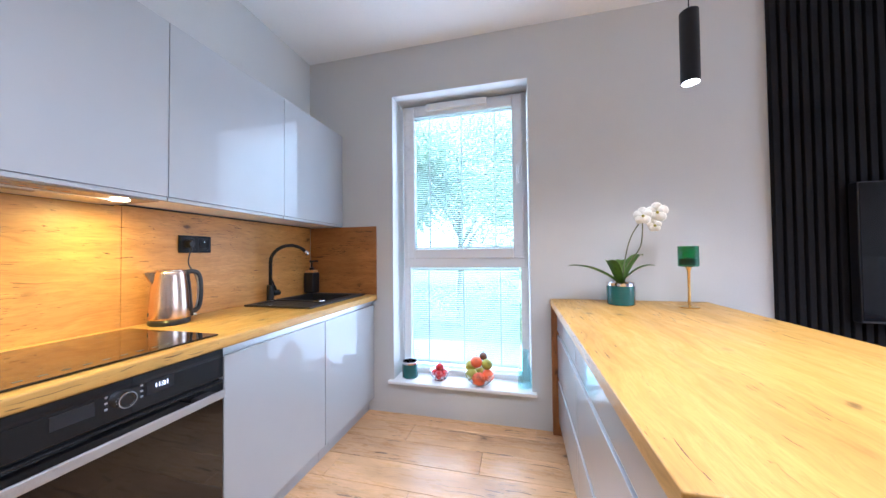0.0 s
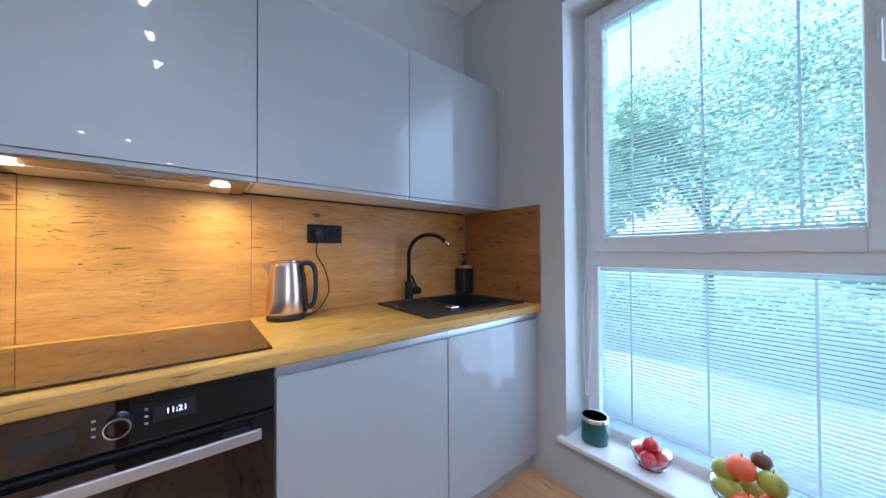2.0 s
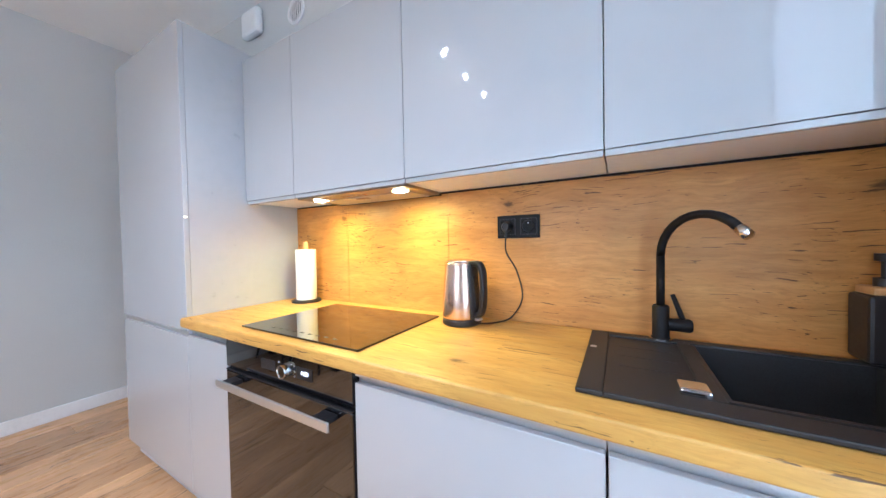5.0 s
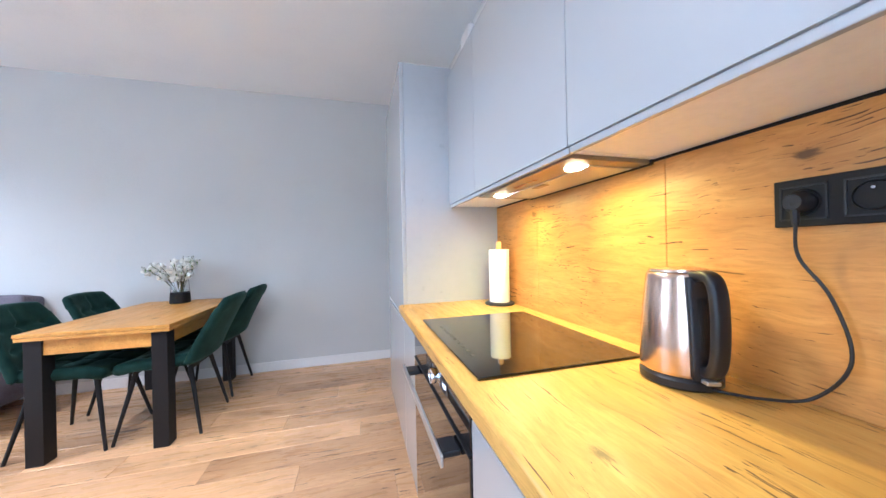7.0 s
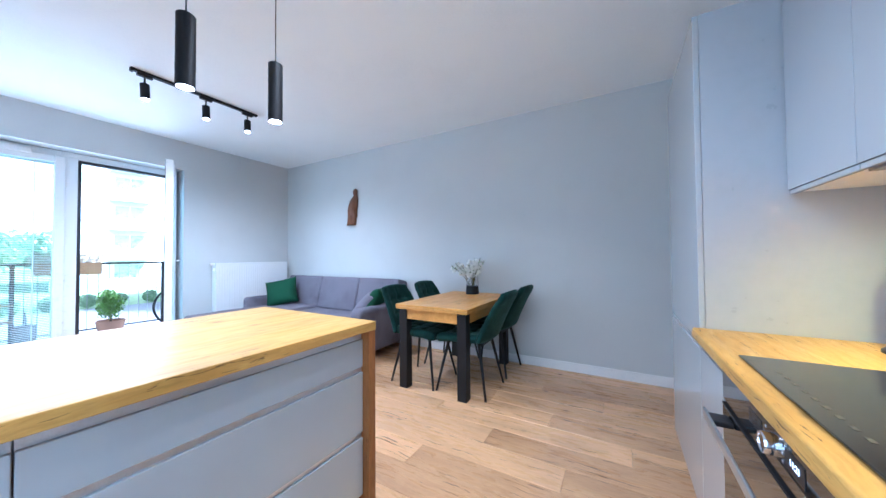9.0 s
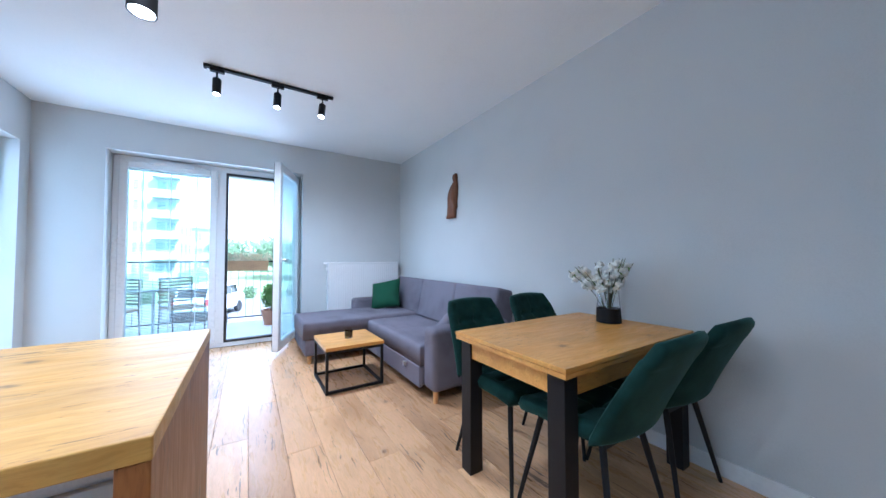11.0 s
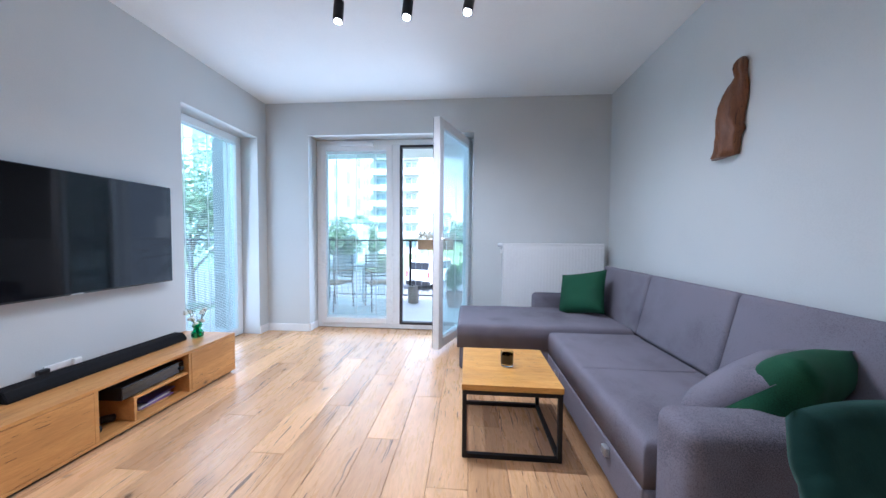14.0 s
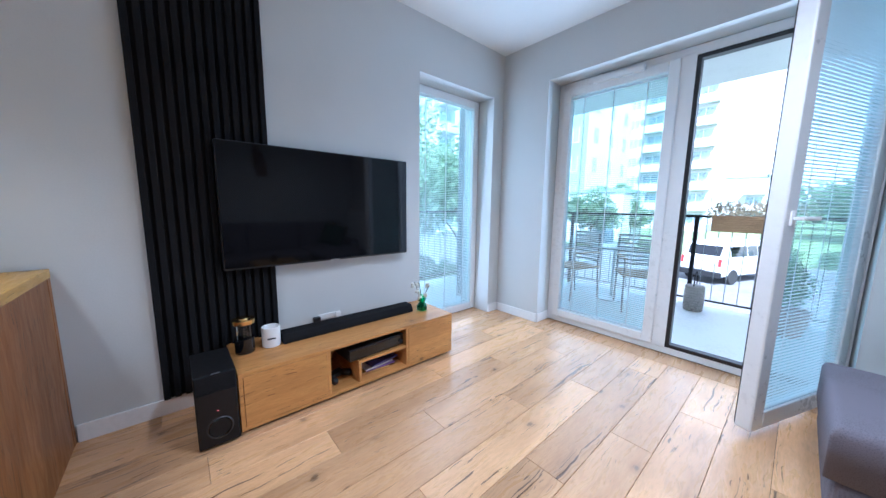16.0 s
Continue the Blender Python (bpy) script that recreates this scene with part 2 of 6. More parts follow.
vt.links.new(ramp(vt, _n, [(0.35, (0.005, 0.019, 0.016)), (0.65, (0.014, 0.042, 0.035))]), vb.inputs["Base Color"])
vb.inputs["Roughness"].default_value, vb.inputs["Sheen Weight"].default_value = 0.85, 0.3
vb.inputs["Specular IOR Level"].default_value = 0.1
vb.inputs["Sheen Tint"].default_value, vb.inputs["Sheen Roughness"].default_value = (0.25, 0.45, 0.38, 1), 0.4
relief(vt, vb, _f, 0.2)
CUSHION = plain("green_cushion_velvet", (0.012, 0.055, 0.027), 0.75, grain=300, amount=0.35, bump=0.25, spec=0.2)
TEAL = plain("teal_ceramic", (0.006, 0.09, 0.088), 0.18, grain=20, amount=0.1, coat=0.4)
CARVED = wood("carved_wood", (0.22, 0.085, 0.03), (0.14, 0.05, 0.018), (0.03, 0.012, 0.006), "z", 0.5)
PAPER = plain("white_paper", (0.82, 0.82, 0.80), 0.85, grain=200, amount=0.04, bump=0.2)
PETAL = plain("white_petal", (0.82, 0.82, 0.76), 0.6, grain=60, amount=0.06)
LEAF = plain("green_leaf", (0.12, 0.22, 0.035), 0.35, grain=40, amount=0.3)
STEM = plain("brown_green_stem", (0.10, 0.11, 0.045), 0.6, grain=80, amount=0.3)
APPLE = plain("red_orange_fruit", (0.55, 0.10, 0.03), 0.3, grain=14, amount=0.5)
PEAR = plain("yellow_green_fruit", (0.24, 0.22, 0.025), 0.35, grain=14, amount=0.6)
BERRY = plain("red_berry", (0.5, 0.02, 0.02), 0.3, grain=24, amount=0.45)
BLIND, bt_, bb_ = material("white_blind_slat")
bb_.inputs["Base Color"].default_value, bb_.inputs["Roughness"].default_value = (0.8, 0.83, 0.85, 1), 0.45
_tl, _mx = bt_.nodes.new("ShaderNodeBsdfTranslucent"), bt_.nodes.new("ShaderNodeMixShader")
_tl.inputs[0].default_value, _mx.inputs[0].default_value = (0.88, 0.93, 0.95, 1), 0.62
bt_.links.new(bb_.outputs[0], _mx.inputs[1])
bt_.links.new(_tl.outputs[0], _mx.inputs[2])
bt_.links.new(_mx.outputs[0], bt_.nodes["Material Output"].inputs[0])
SCREEN = plain("tv_screen", (0.004, 0.004, 0.005), 0.05, grain=4, amount=0.05, spread=0.005, spec=0.26)
CLEAR = glass("clear_glass")
GREENG = glass("green_glass", (0.07, 0.45, 0.22))
SMOKE = glass("blue_grey_glass", (0.8, 0.87, 0.9))
PANE = pane_glass("window_pane")
THIN = pane_glass("thin_blue_grey_glass")
LAMPW = glow("lamp_white", (1.0, 0.97, 0.93), 9)
LAMPY = glow("lamp_warm", (1.0, 0.80, 0.45), 14)
DIGIT = glow("display_digits", (0.8, 0.9, 1.0), 0.5)

# ---- building helpers ----


def box(x0, y0, z0, x1, y1, z1, b=0.0, seg=2):
    bm = bmesh.new()
    bmesh.ops.create_cube(bm, size=1)
    bmesh.ops.transform(bm, matrix=Matrix.LocRotScale(((x0 + x1) / 2, (y0 + y1) / 2, (z0 + z1) / 2), None, (abs(x1 - x0), abs(y1 - y0), abs(z1 - z0))), verts=bm.verts)
    if b:
        bmesh.ops.bevel(bm, geom=bm.edges[:], offset=b, segments=seg, profile=0.5, affect="EDGES", clamp_overlap=True)
    return bm


def join(*bms):
    out = bmesh.new()
    for bm in bms:
        me = bpy.data.meshes.new("tmp")
        bm.to_mesh(me)
        out.from_mesh(me)
        bpy.data.meshes.remove(me)
        bm.free()
    return out


def moved(bm, m):
    bmesh.ops.transform(bm, matrix=m, verts=bm.verts)
    return bm


def lathe(profile, n=28, cap=True):
    """Turned shape from (radius, height) pairs."""
    bm = bmesh.new()
    rings = []
    for r, z in profile:
        rings.append([bm.verts.new((r * math.cos(2 * math.pi * i / n), r * math.sin(2 * math.pi * i / n), z)) for i in range(n)])
    for a, b in zip(rings, rings[1:]):
        for i in range(n):
            bm.faces.new((a[i], a[(i + 1) % n], b[(i + 1) % n], b[i]))
    if cap:
        bm.faces.new(rings[0][::-1])
        bm.faces.new(rings[-1])
    bmesh.ops.recalc_face_normals(bm, faces=bm.faces)
    return bm


def tube(points, r, n=8, r_end=None):
    bm = bmesh.new()
    pts = [Vector(p) for p in points]
    rings, side = [], None
    for i, p in enumerate(pts):
        d = (pts[min(i + 1, len(pts) - 1)] - pts[max(i - 1, 0)]).normalized()
        if side is None:
            side = d.orthogonal().normalized()
        side = (side - d * side.dot(d)).normalized()
        up = d.cross(side)
        k = r if r_end is None else r + (r_end - r) * i / (len(pts) - 1)
        rings.append([bm.verts.new(p + k * (math.cos(2 * math.pi * j / n) * side + math.sin(2 * math.pi * j / n) * up)) for j in range(n)])
    for a, b in zip(rings, rings[1:]):
        for j in range(n):
            bm.faces.new((a[j], a[(j + 1) % n], b[(j + 1) % n], b[j]))
    bm.faces.new(rings[0][::-1])
    bm.faces.new(rings[-1])
    bmesh.ops.recalc_face_normals(bm, faces=bm.faces)
    return bm


def curve(points, steps=8):
    """Smooth line through points (Catmull-Rom)."""
    p = [Vector(q) for q in points]
    p = [2 * p[0] - p[1], *p, 2 * p[-1] - p[-2]]
    out = []
    for i in range(1, len(p) - 2):
        for s in range(steps):
            u = s / steps
            out.append(0.5 * (2 * p[i] + (p[i + 1] - p[i - 1]) * u + (2 * p[i - 1] - 5 * p[i] + 4 * p[i + 1] - p[i + 2]) * u * u + (3 * p[i] - p[i - 1] - 3 * p[i + 1] + p[i + 2]) * u ** 3))
    return out + [p[-2]]


def pillow(w, h, thick, n=16):
    """A scatter cushion standing in the xz plane, base at z=0."""
    bm = bmesh.new()
    grid = {}
    for s in (1, -1):
        for i in range(n + 1):
            for j in range(n + 1):
                u, v = 2 * i / n - 1, 2 * j / n - 1
                edge = i in (0, n) or j in (0, n)
                if edge and s < 0:
                    grid[s, i, j] = grid[1, i, j]
                    continue
                pinch = 1 - 0.07 * (1 - v * v) if abs(u) > abs(v) else 1
                pinchv = 1 - 0.07 * (1 - u * u) if abs(v) >= abs(u) else 1
                t = thick / 2 * max(0.0, (1 - u ** 4) * (1 - v ** 4)) ** 0.55
                t += 0.006 * noise.noise((u * 2.2, v * 2.2, s * 3.0)) * (0 if edge else 1)
                grid[s, i, j] = bm.verts.new((u * w / 2 * pinch, s * t, h / 2 + v * h / 2 * pinchv))
        for i in range(n):
            for j in range(n):
                q = [grid[s, i, j], grid[s, i + 1, j], grid[s, i + 1, j + 1], grid[s, i, j + 1]]
                bm.faces.new(q if s > 0 else q[::-1])
    bmesh.ops.recalc_face_normals(bm, faces=bm.faces)
    return bm


def part(name, bm, mat, parent=None, label="", smooth=False):
    me = bpy.data.meshes.new(name)
    if smooth:
        for f in bm.faces:
            f.smooth = True
    bm.to_mesh(me)
    bm.free()
    me.materials.append(mat)
    if smooth == "auto":
        me.set_sharp_from_angle(angle=radians(35))
    ob = new(name, me)
    if parent is not None:
        ob.parent = parent
    if label:
        ob["label"] = label
    return ob


def shared(name, me, parent, x=0, y=0, z=0, rx=0, ry=0, rz=0):
    ob = new(name, me)
    ob.parent = parent
    ob.matrix_basis = pose(x, y, z, rx, ry, rz)
    return ob


def thing(name, m, label, category, group="", kind=""):
    ob = new(name)
    ob.empty_display_size = 0.1
    ob.matrix_basis = m
    return tagged(ob, label, category, group, kind)


def structure(name, bm, mat, label, category):
    return tagged(part(name, bm, mat), label, category, kind="structure")


# ---- the room ----
XK, XB, YN, YS, H = -0.58, 5.296, 0.0, -3.966, 2.713
T = 0.42
structure("floor", box(XK - 0.3, YS - 0.3, -0.2, XB + 0.43, T, -0.011), SUBFLOOR, "wide oak laminate floor of the living room and kitchen", "floor")
structure("ceiling", box(XK - 0.3, YS - 0.3, H, XB + T, T, H + 0.2), CEIL, "smooth white painted ceiling with lamps", "ceiling")
structure("wall_west", box(XK - 0.25, YS - 0.3, -0.2, XK, T, H), WALL, "plain grey-white wall behind the kitchen units", "wall")
structure("wall_south", box(XK, YS - 0.25, -0.2, XB + T, YS, H), WALL, "plain pale grey wall behind sofa and table", "wall")
# window wall with two openings
KW = (0.135, 1.12, 0.222, 2.355)
SW = (4.195, 5.142, 0.0, 2.27)
structure("wall_north", join(
    box(XK, 0, -0.2, KW[0], T, H), box(KW[0], 0, KW[3], KW[1], T, H), box(KW[0], 0, -0.2, KW[1], T, KW[2]),
    box(KW[1], 0, -0.2, SW[0], T, H), box(SW[0], 0, SW[3], SW[1], T, H), box(SW[1], 0, -0.2, XB + T, T, H)),
    WALL, "pale grey painted wall with two tall windows", "wall")
BD = (-2.475, -0.525, 2.335)
structure("wall_east", join(
    box(XB, BD[1], -0.2, XB + T, 0, H), box(XB, BD[0], BD[2], XB + T, BD[1], H), box(XB, YS, -0.2, XB + T, BD[0], H)),
    WALL, "pale grey painted wall with the balcony door", "wall")


def skirting(name, bms):
    structure(name, join(*bms), WHITE, "low white painted skirting board", "skirting")


skirting("baseboard_north", [box(2.126, -0.014, 0, SW[0], -0.001, 0.09, 0.003), box(SW[1], -0.014, 0, XB - 0.001, -0.001, 0.09, 0.003)])
skirting("baseboard_south", [box(-0.57, YS + 0.001, 0, XB - 0.001, YS + 0.014, 0.09, 0.003)])
skirting("baseboard_east", [box(XB - 0.014, BD[1], 0, XB - 0.001, -0.016, 0.09, 0.003), box(XB - 0.014, YS + 0.016, 0, XB - 0.001, BD[0], 0.09, 0.003),
                            box(XB, BD[1] - 0.013, 0, XB + 0.2, BD[1] - 0.001, 0.09, 0.003)])


# ---- windows ----


def bars(x0, z0, x1, z1, w, y0, y1, b=0.006):
    """A rectangular frame in the xz plane."""
    return join(box(x0, y0, z0, x0 + w, y1, z1, b), box(x1 - w, y0, z0, x1, y1, z1, b), box(x0 + w - 0.001, y0, z0, x1 - w + 0.001, y1, z0 + w, b), box(x0 + w - 0.001, y0, z1 - w, x1 - w + 0.001, y1, z1, b))


def blind(parent, x0, x1, z0, z1, y, tilt, pitch, cords=3):
    """Thin slatted blind over a pane: headrail, slats, ladder cords, bottom rail."""
    b = part("slat_blind", join(box(x0, y - 0.012, z1 - 0.02, x1, y + 0.012, z1, 0.003), box(x0, y - 0.009, z0, x1, y + 0.009, z0 + 0.012, 0.003)), BLIND, parent, "white slatted blind, half open")
    bm = box(x0 + 0.003, -0.0075, -0.0004, x1 - 0.003, 0.0075, 0.0004)
    me = bpy.data.meshes.new("slat")
    bm.to_mesh(me)
    bm.free()
    me.materials.append(BLIND)
    z = z0 + 0.02
    while z < z1 - 0.025:
        shared("slat", me, b, 0, y, z, tilt)
        z += pitch
    for i in range(cords):
        cx = x0 + (x1 - x0) * (i + 0.5) / cords
        part("cord", box(cx - 0.004, y - 0.0095, z0 + 0.01, cx + 0.004, y - 0.0085, z1 - 0.01), BLIND, b)
    return b


def pane(parent, x0, z0, x1, z1, y):
    ob = part("pane", box(x0, y - 0.003, z0, x1, y + 0.003, z1), PANE, parent)
    ob.visible_shadow = False
    return ob


def handle(parent, x, y, z, flip=1):
    h = part("handle", join(box(x - 0.014, y - 0.012, z - 0.035, x + 0.014, y, z + 0.035, 0.004), box(x - 0.008, y - 0.045, z - 0.008, x + 0.008, y - 0.01, z + 0.008, 0.003), box(x - 0.009, y - 0.052, z - 0.115, x + 0.009, y - 0.036, z + 0.01, 0.006)), UPVC, parent)
    return h


def kitchen_window():
    w = thing("window_1", pose(0, 0, 0), "tall white framed kitchen window with slatted blinds, tree outside", "window", kind="structure")
    x0, x1, z0, z1 = KW
    part("window_frame", join(bars(x0 + 0.02, z0, x1 - 0.005, z1 - 0.005, 0.055, 0.175, 0.245), box(x0 + 0.03, 0.165, 1.06, x1 - 0.02, 0.24, 1.17, 0.006)), UPVC, w)
    sash = part("sash", bars(x0 + 0.045, 1.13, x1 - 0.035, z1 - 0.03, 0.075, 0.15, 0.22, 0.008), UPVC, w)
    pane(sash, x0 + 0.11, 1.2, x1 - 0.1, z1 - 0.1, 0.19)
    pane(w, x0 + 0.07, z0 + 0.05, x1 - 0.055, 1.065, 0.215)
    part("sash_gasket", bars(x0 + 0.112, 1.197, x1 - 0.102, z1 - 0.097, 0.007, 0.158, 0.186, 0), BLACK, sash, "thin black rubber gasket")
    blind(sash, x0 + 0.12, x1 - 0.11, 1.207, z1 - 0.107, 0.166, 31, 0.0155)
    blind(w, x0 + 0.085, x1 - 0.07, z0 + 0.1, 1.058, 0.19, 36, 0.0155)
    part("vent_cover", box(0.36, 0.125, 2.28, 0.83, 0.16, 2.335, 0.008), UPVC, w, "white trickle vent cover")
    handle(sash, x1 - 0.072, 0.15, 1.78)
    part("sill", box(x0 - 0.035, -0.035, z0 - 0.004, x1 + 0.03, 0.176, z0 + 0.02, 0.006), WHITE, w, "white stone window sill")
    part("chain", tube(curve([(x0 + 0.05, 0.14, 1.25), (x0 + 0.03, 0.12, 0.8), (x0 + 0.045, 0.11, 0.42), (x0 + 0.07, 0.12, 0.8), (x0 + 0.07, 0.14, 1.25)]), 0.0018, 6), UPVC, w)


def side_window():
    w = thing("window_2", pose(0, 0, 0), "tall white framed side window with slatted blind", "window", kind="structure")
    x0, x1, z0, z1 = SW
    part("window_frame", bars(x0 + 0.004, z0 + 0.004, x1 - 0.004, z1 - 0.004, 0.075, 0.2, 0.27), UPVC, w)
    pane(w, x0 + 0.075, z0 + 0.075, x1 - 0.075, z1 - 0.075, 0.24)
    blind(w, x0 + 0.085, x1 - 0.085, z0 + 0.085, z1 - 0.085, 0.206, 14, 0.0175)
    part("reveal_board", box(x0 + 0.002, 0.001, -0.0105, x1 - 0.002, 0.203, 0.0, 0.001, 1), PLANK, w, "oak laminate running up to the frame")


def balcony_door():
    turn = pose(XB + 0.2, 0, 0, 0, 0, -90)
    w = thing("door_1", turn, "white framed glazed balcony door, one leaf wide open inward", "balcony door", kind="structure")
    # local x runs along world -y, local y runs outward along world +x
    a0, a1, z1 = -BD[1] + 0.004, -BD[0] - 0.004, BD[2] - 0.004
    part("door_frame", join(bars(a0, 0.004, a1, z1, 0.07, 0.0, 0.08), box(1.475, -0.004, 0.05, 1.585, 0.08, z1 - 0.05, 0.006)), UPVC, w)
    part("inner_frame", bars(a0 + 0.05, 0.06, 1.49, z1 - 0.06, 0.075, -0.02, 0.06, 0.008), UPVC, w)
    part("door_gasket", bars(1.58, 0.06, a1 - 0.06, z1 - 0.07, 0.028, -0.004, 0.06, 0), BLACK, w, "black rubber gasket and threshold")
    pane(w, a0 + 0.12, 0.13, 1.42, z1 - 0.13, 0.03)
    blind(w, a0 + 0.13, 1.41, 0.145, z1 - 0.145, 0.0, 12, 0.0175)
    part("vent_cover", box(0.86, -0.05, z1 - 0.085, 1.26, -0.01, z1 - 0.035, 0.008), UPVC, w, "white trickle vent cover")
    part("reveal_board", box(a0 + 0.002, -0.199, -0.0105, a1 - 0.002, 0.003, 0.0, 0.001, 1), PLANK, w, "oak laminate running up to the frame")
    # open leaf, hinged at the far jamb
    hx, hy = a1 - 0.045, -0.015
    fx, fy = 2.115, -0.812
    ang = math.degrees(math.atan2(fy - hy, fx - hx))
    L = math.hypot(fx - hx, fy - hy)
    leaf = part("door_leaf", bars(0, 0.055, L, z1 - 0.045, 0.095, -0.035, 0.035, 0.008), UPVC, w, "white glazed door leaf standing open")
    leaf.matrix_basis = pose(hx, hy, 0, 0, 0, ang)
    pane(leaf, 0.09, 0.145, L - 0.09, z1 - 0.135, 0.0)
    part("leaf_gasket", bars(0.008, 0.063, L - 0.008, z1 - 0.053, 0.01, -0.04, -0.034, 0), BLACK, leaf)
    blind(leaf, 0.1, L - 0.1, 0.155, z1 - 0.145, 0.022, 12, 0.0175)
    part("door_handle", moved(join(box(-0.014, 0.035, -0.035, 0.014, 0.047, 0.035, 0.004), box(-0.008, 0.04, -0.008, 0.008, 0.085, 0.008, 0.003), box(-0.12, 0.075, -0.009, 0.01, 0.09, 0.009, 0.006)), pose(L - 0.045, 0, 1.13)), UPVC, leaf, "white lever handle")
    for z in (0.25, 2.18):
        part("hinge", moved(lathe([(0.012, 0), (0.014, 0.004), (0.014, 0.096), (0.012, 0.1)], 12), pose(a1 - 0.03, -0.03, z)), ALU, w)


kitchen_window()
side_window()
balcony_door()

# ---- kitchen ----
ZC, ZT = 0.865, 0.04
UX, UB, UT = -0.284, 1.386, 2.095
FX = -0.02


def base_unit(y0, y1, label, high=ZC - ZT - 0.001):
    u = thing("base_cabinet", pose(0, 0, 0), label, "kitchen cabinet", "base cabinets under the worktop")
    part("body", box(XK + 0.004, y0 + 0.001, 0.09, FX - 0.02, y1 - 0.001, high), WHITE, u)
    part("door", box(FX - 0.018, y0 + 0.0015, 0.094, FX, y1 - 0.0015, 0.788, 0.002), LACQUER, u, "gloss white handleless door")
    part("grip_rail", join(box(FX - 0.03, y0, 0.782, FX - 0.019, y1, 0.822), box(FX - 0.03, y0, 0.806, FX - 0.004, y1, 0.823)), ALU, u, "aluminium grip rail")
    part("plinth", box(FX - 0.06, y0, 0.0, FX - 0.045, y1, 0.09), GREYLAC, u)


base_unit(-0.609, -0.004, "gloss white sink cabinet with a handleless door", 0.66)
base_unit(-1.227, -0.611, "gloss white base cabinet with a handleless door")
base_unit(-2.229, -1.906, "narrow gloss white base cabinet beside the oven")


def tall_unit():
    u = thing("tall_cabinet", pose(0, 0, 0), "tall gloss white built-in fridge cabinet with two doors", "kitchen cabinet")
    y0, y1, top = -3.0, -2.233, 2.15
    part("body", box(XK + 0.004, y0, 0.09, FX - 0.0205, y1, top, 0.002), GREYLAC, u, "matt pale grey side panel")
    part("upper_door", box(FX - 0.0195, y0 + 0.001, 0.803, FX, y1 + 0.002, top - 0.002, 0.002), LACQUER, u)
    part("lower_door", box(FX - 0.0195, y0 + 0.001, 0.094, FX, y1 + 0.0015, 0.778, 0.002), LACQUER, u)
    part("grip_rail", box(FX - 0.02, y0 + 0.002, 0.7785, FX - 0.008, y1 - 0.002, 0.8025), ALU, u)
    part("plinth", box(XK + 0.01, y0, 0.0, FX - 0.045, y1, 0.09), GREYLAC, u)


tall_unit()


def wall_unit(y0, y1, label):
    u = thing("wall_cabinet", pose(0, 0, 0), label, "kitchen cabinet", "wall cabinets over the worktop")
    part("body", box(XK + 0.003, y0 + 0.001, UB + 0.002, UX - 0.02, y1 - 0.001, UT), WHITE, u)
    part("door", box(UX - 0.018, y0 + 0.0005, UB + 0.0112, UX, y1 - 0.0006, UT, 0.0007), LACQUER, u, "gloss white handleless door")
    part("grip_edge", box(UX - 0.019, y0 + 0.001, UB - 0.006, UX - 0.005, y1 - 0.001, UB + 0.0105, 0.002), LACQUER, u)


wall_unit(-0.62, -0.004, "gloss white wall cabinet beside the window")
wall_unit(-1.237, -0.622, "gloss white wall cabinet above the socket")
wall_unit(-1.846, -1.239, "gloss white wall cabinet holding the cooker hood")
wall_unit(-2.229, -1.848, "narrow gloss white wall cabinet beside the tall unit")

# worktop with a cut-out for the sink basin
wt = thing("worktop", pose(0, 0, 0), "oak worktop with dark cracks and knots", "worktop")
SX0, SX1, SY0, SY1 = -0.5, -0.14, -0.425, -0.075


def slab_with_hole(outer, inner, z0, z1):
    bm = bmesh.new()
    rings = {}
    for nm, (a, b, c, d) in (("o", outer), ("i", inner)):
        for z in (z0, z1):
            rings[nm, z] = [bm.verts.new((x, y, z)) for x, y in ((a, b), (c, b), (c, d), (a, d))]
    for k in range(4):
        q = (k + 1) % 4
        for z in (z0, z1):
            bm.faces.new((rings["o", z][k], rings["o", z][q], rings["i", z][q], rings["i", z][k]))
        for nm in "oi":
            bm.faces.new((rings[nm, z0][k], rings[nm, z0][q], rings[nm, z1][q], rings[nm, z1][k]))
    bmesh.ops.recalc_face_normals(bm, faces=bm.faces)
    edges = [e for e in bm.edges if all(abs(v.co.x - outer[2]) < 1e-6 for v in e.verts) and abs(e.verts[0].co.z - e.verts[1].co.z) < 1e-6]
    bmesh.ops.bevel(bm, geom=edges, offset=0.007, segments=4, profile=0.5, affect="EDGES")
    return bm


part("top", slab_with_hole((XK + 0.003, -2.231, 0.004, -0.003), (SX0, SY0, SX1, SY1), ZC - ZT, ZC), OAK, wt, "", "auto")
sb = thing("splashback", pose(0, 0, 0), "oak board splashback with visible joints", "splashback")
for y0, y1 in ((-2.231, -1.821), (-1.819, -1.223), (-1.221, -0.016)):
    part("board", box(XK + 0.002, y0, ZC + 0.001, XK + 0.012, y1, UB - 0.007, 0.0008, 1), OAKY, sb)
# Solid black strip draws the shade of the open joint.
part("shadow_gap", box(XK + 0.002, -2.231, UB - 0.0068, XK + 0.009, -0.016, UB + 0.0015), BLACKM, sb, "black strip drawing the shade in the joint under the cabinets")
part("side_board", box(XK + 0.013, -0.014, ZC + 0.001, 0.002, -0.002, UB - 0.005, 0.001, 1), wood("oak_side_board", (0.44, 0.19, 0.05), (0.34, 0.135, 0.032), (0.05, 0.024, 0.01), "x", 0.42, split=0.66), sb)


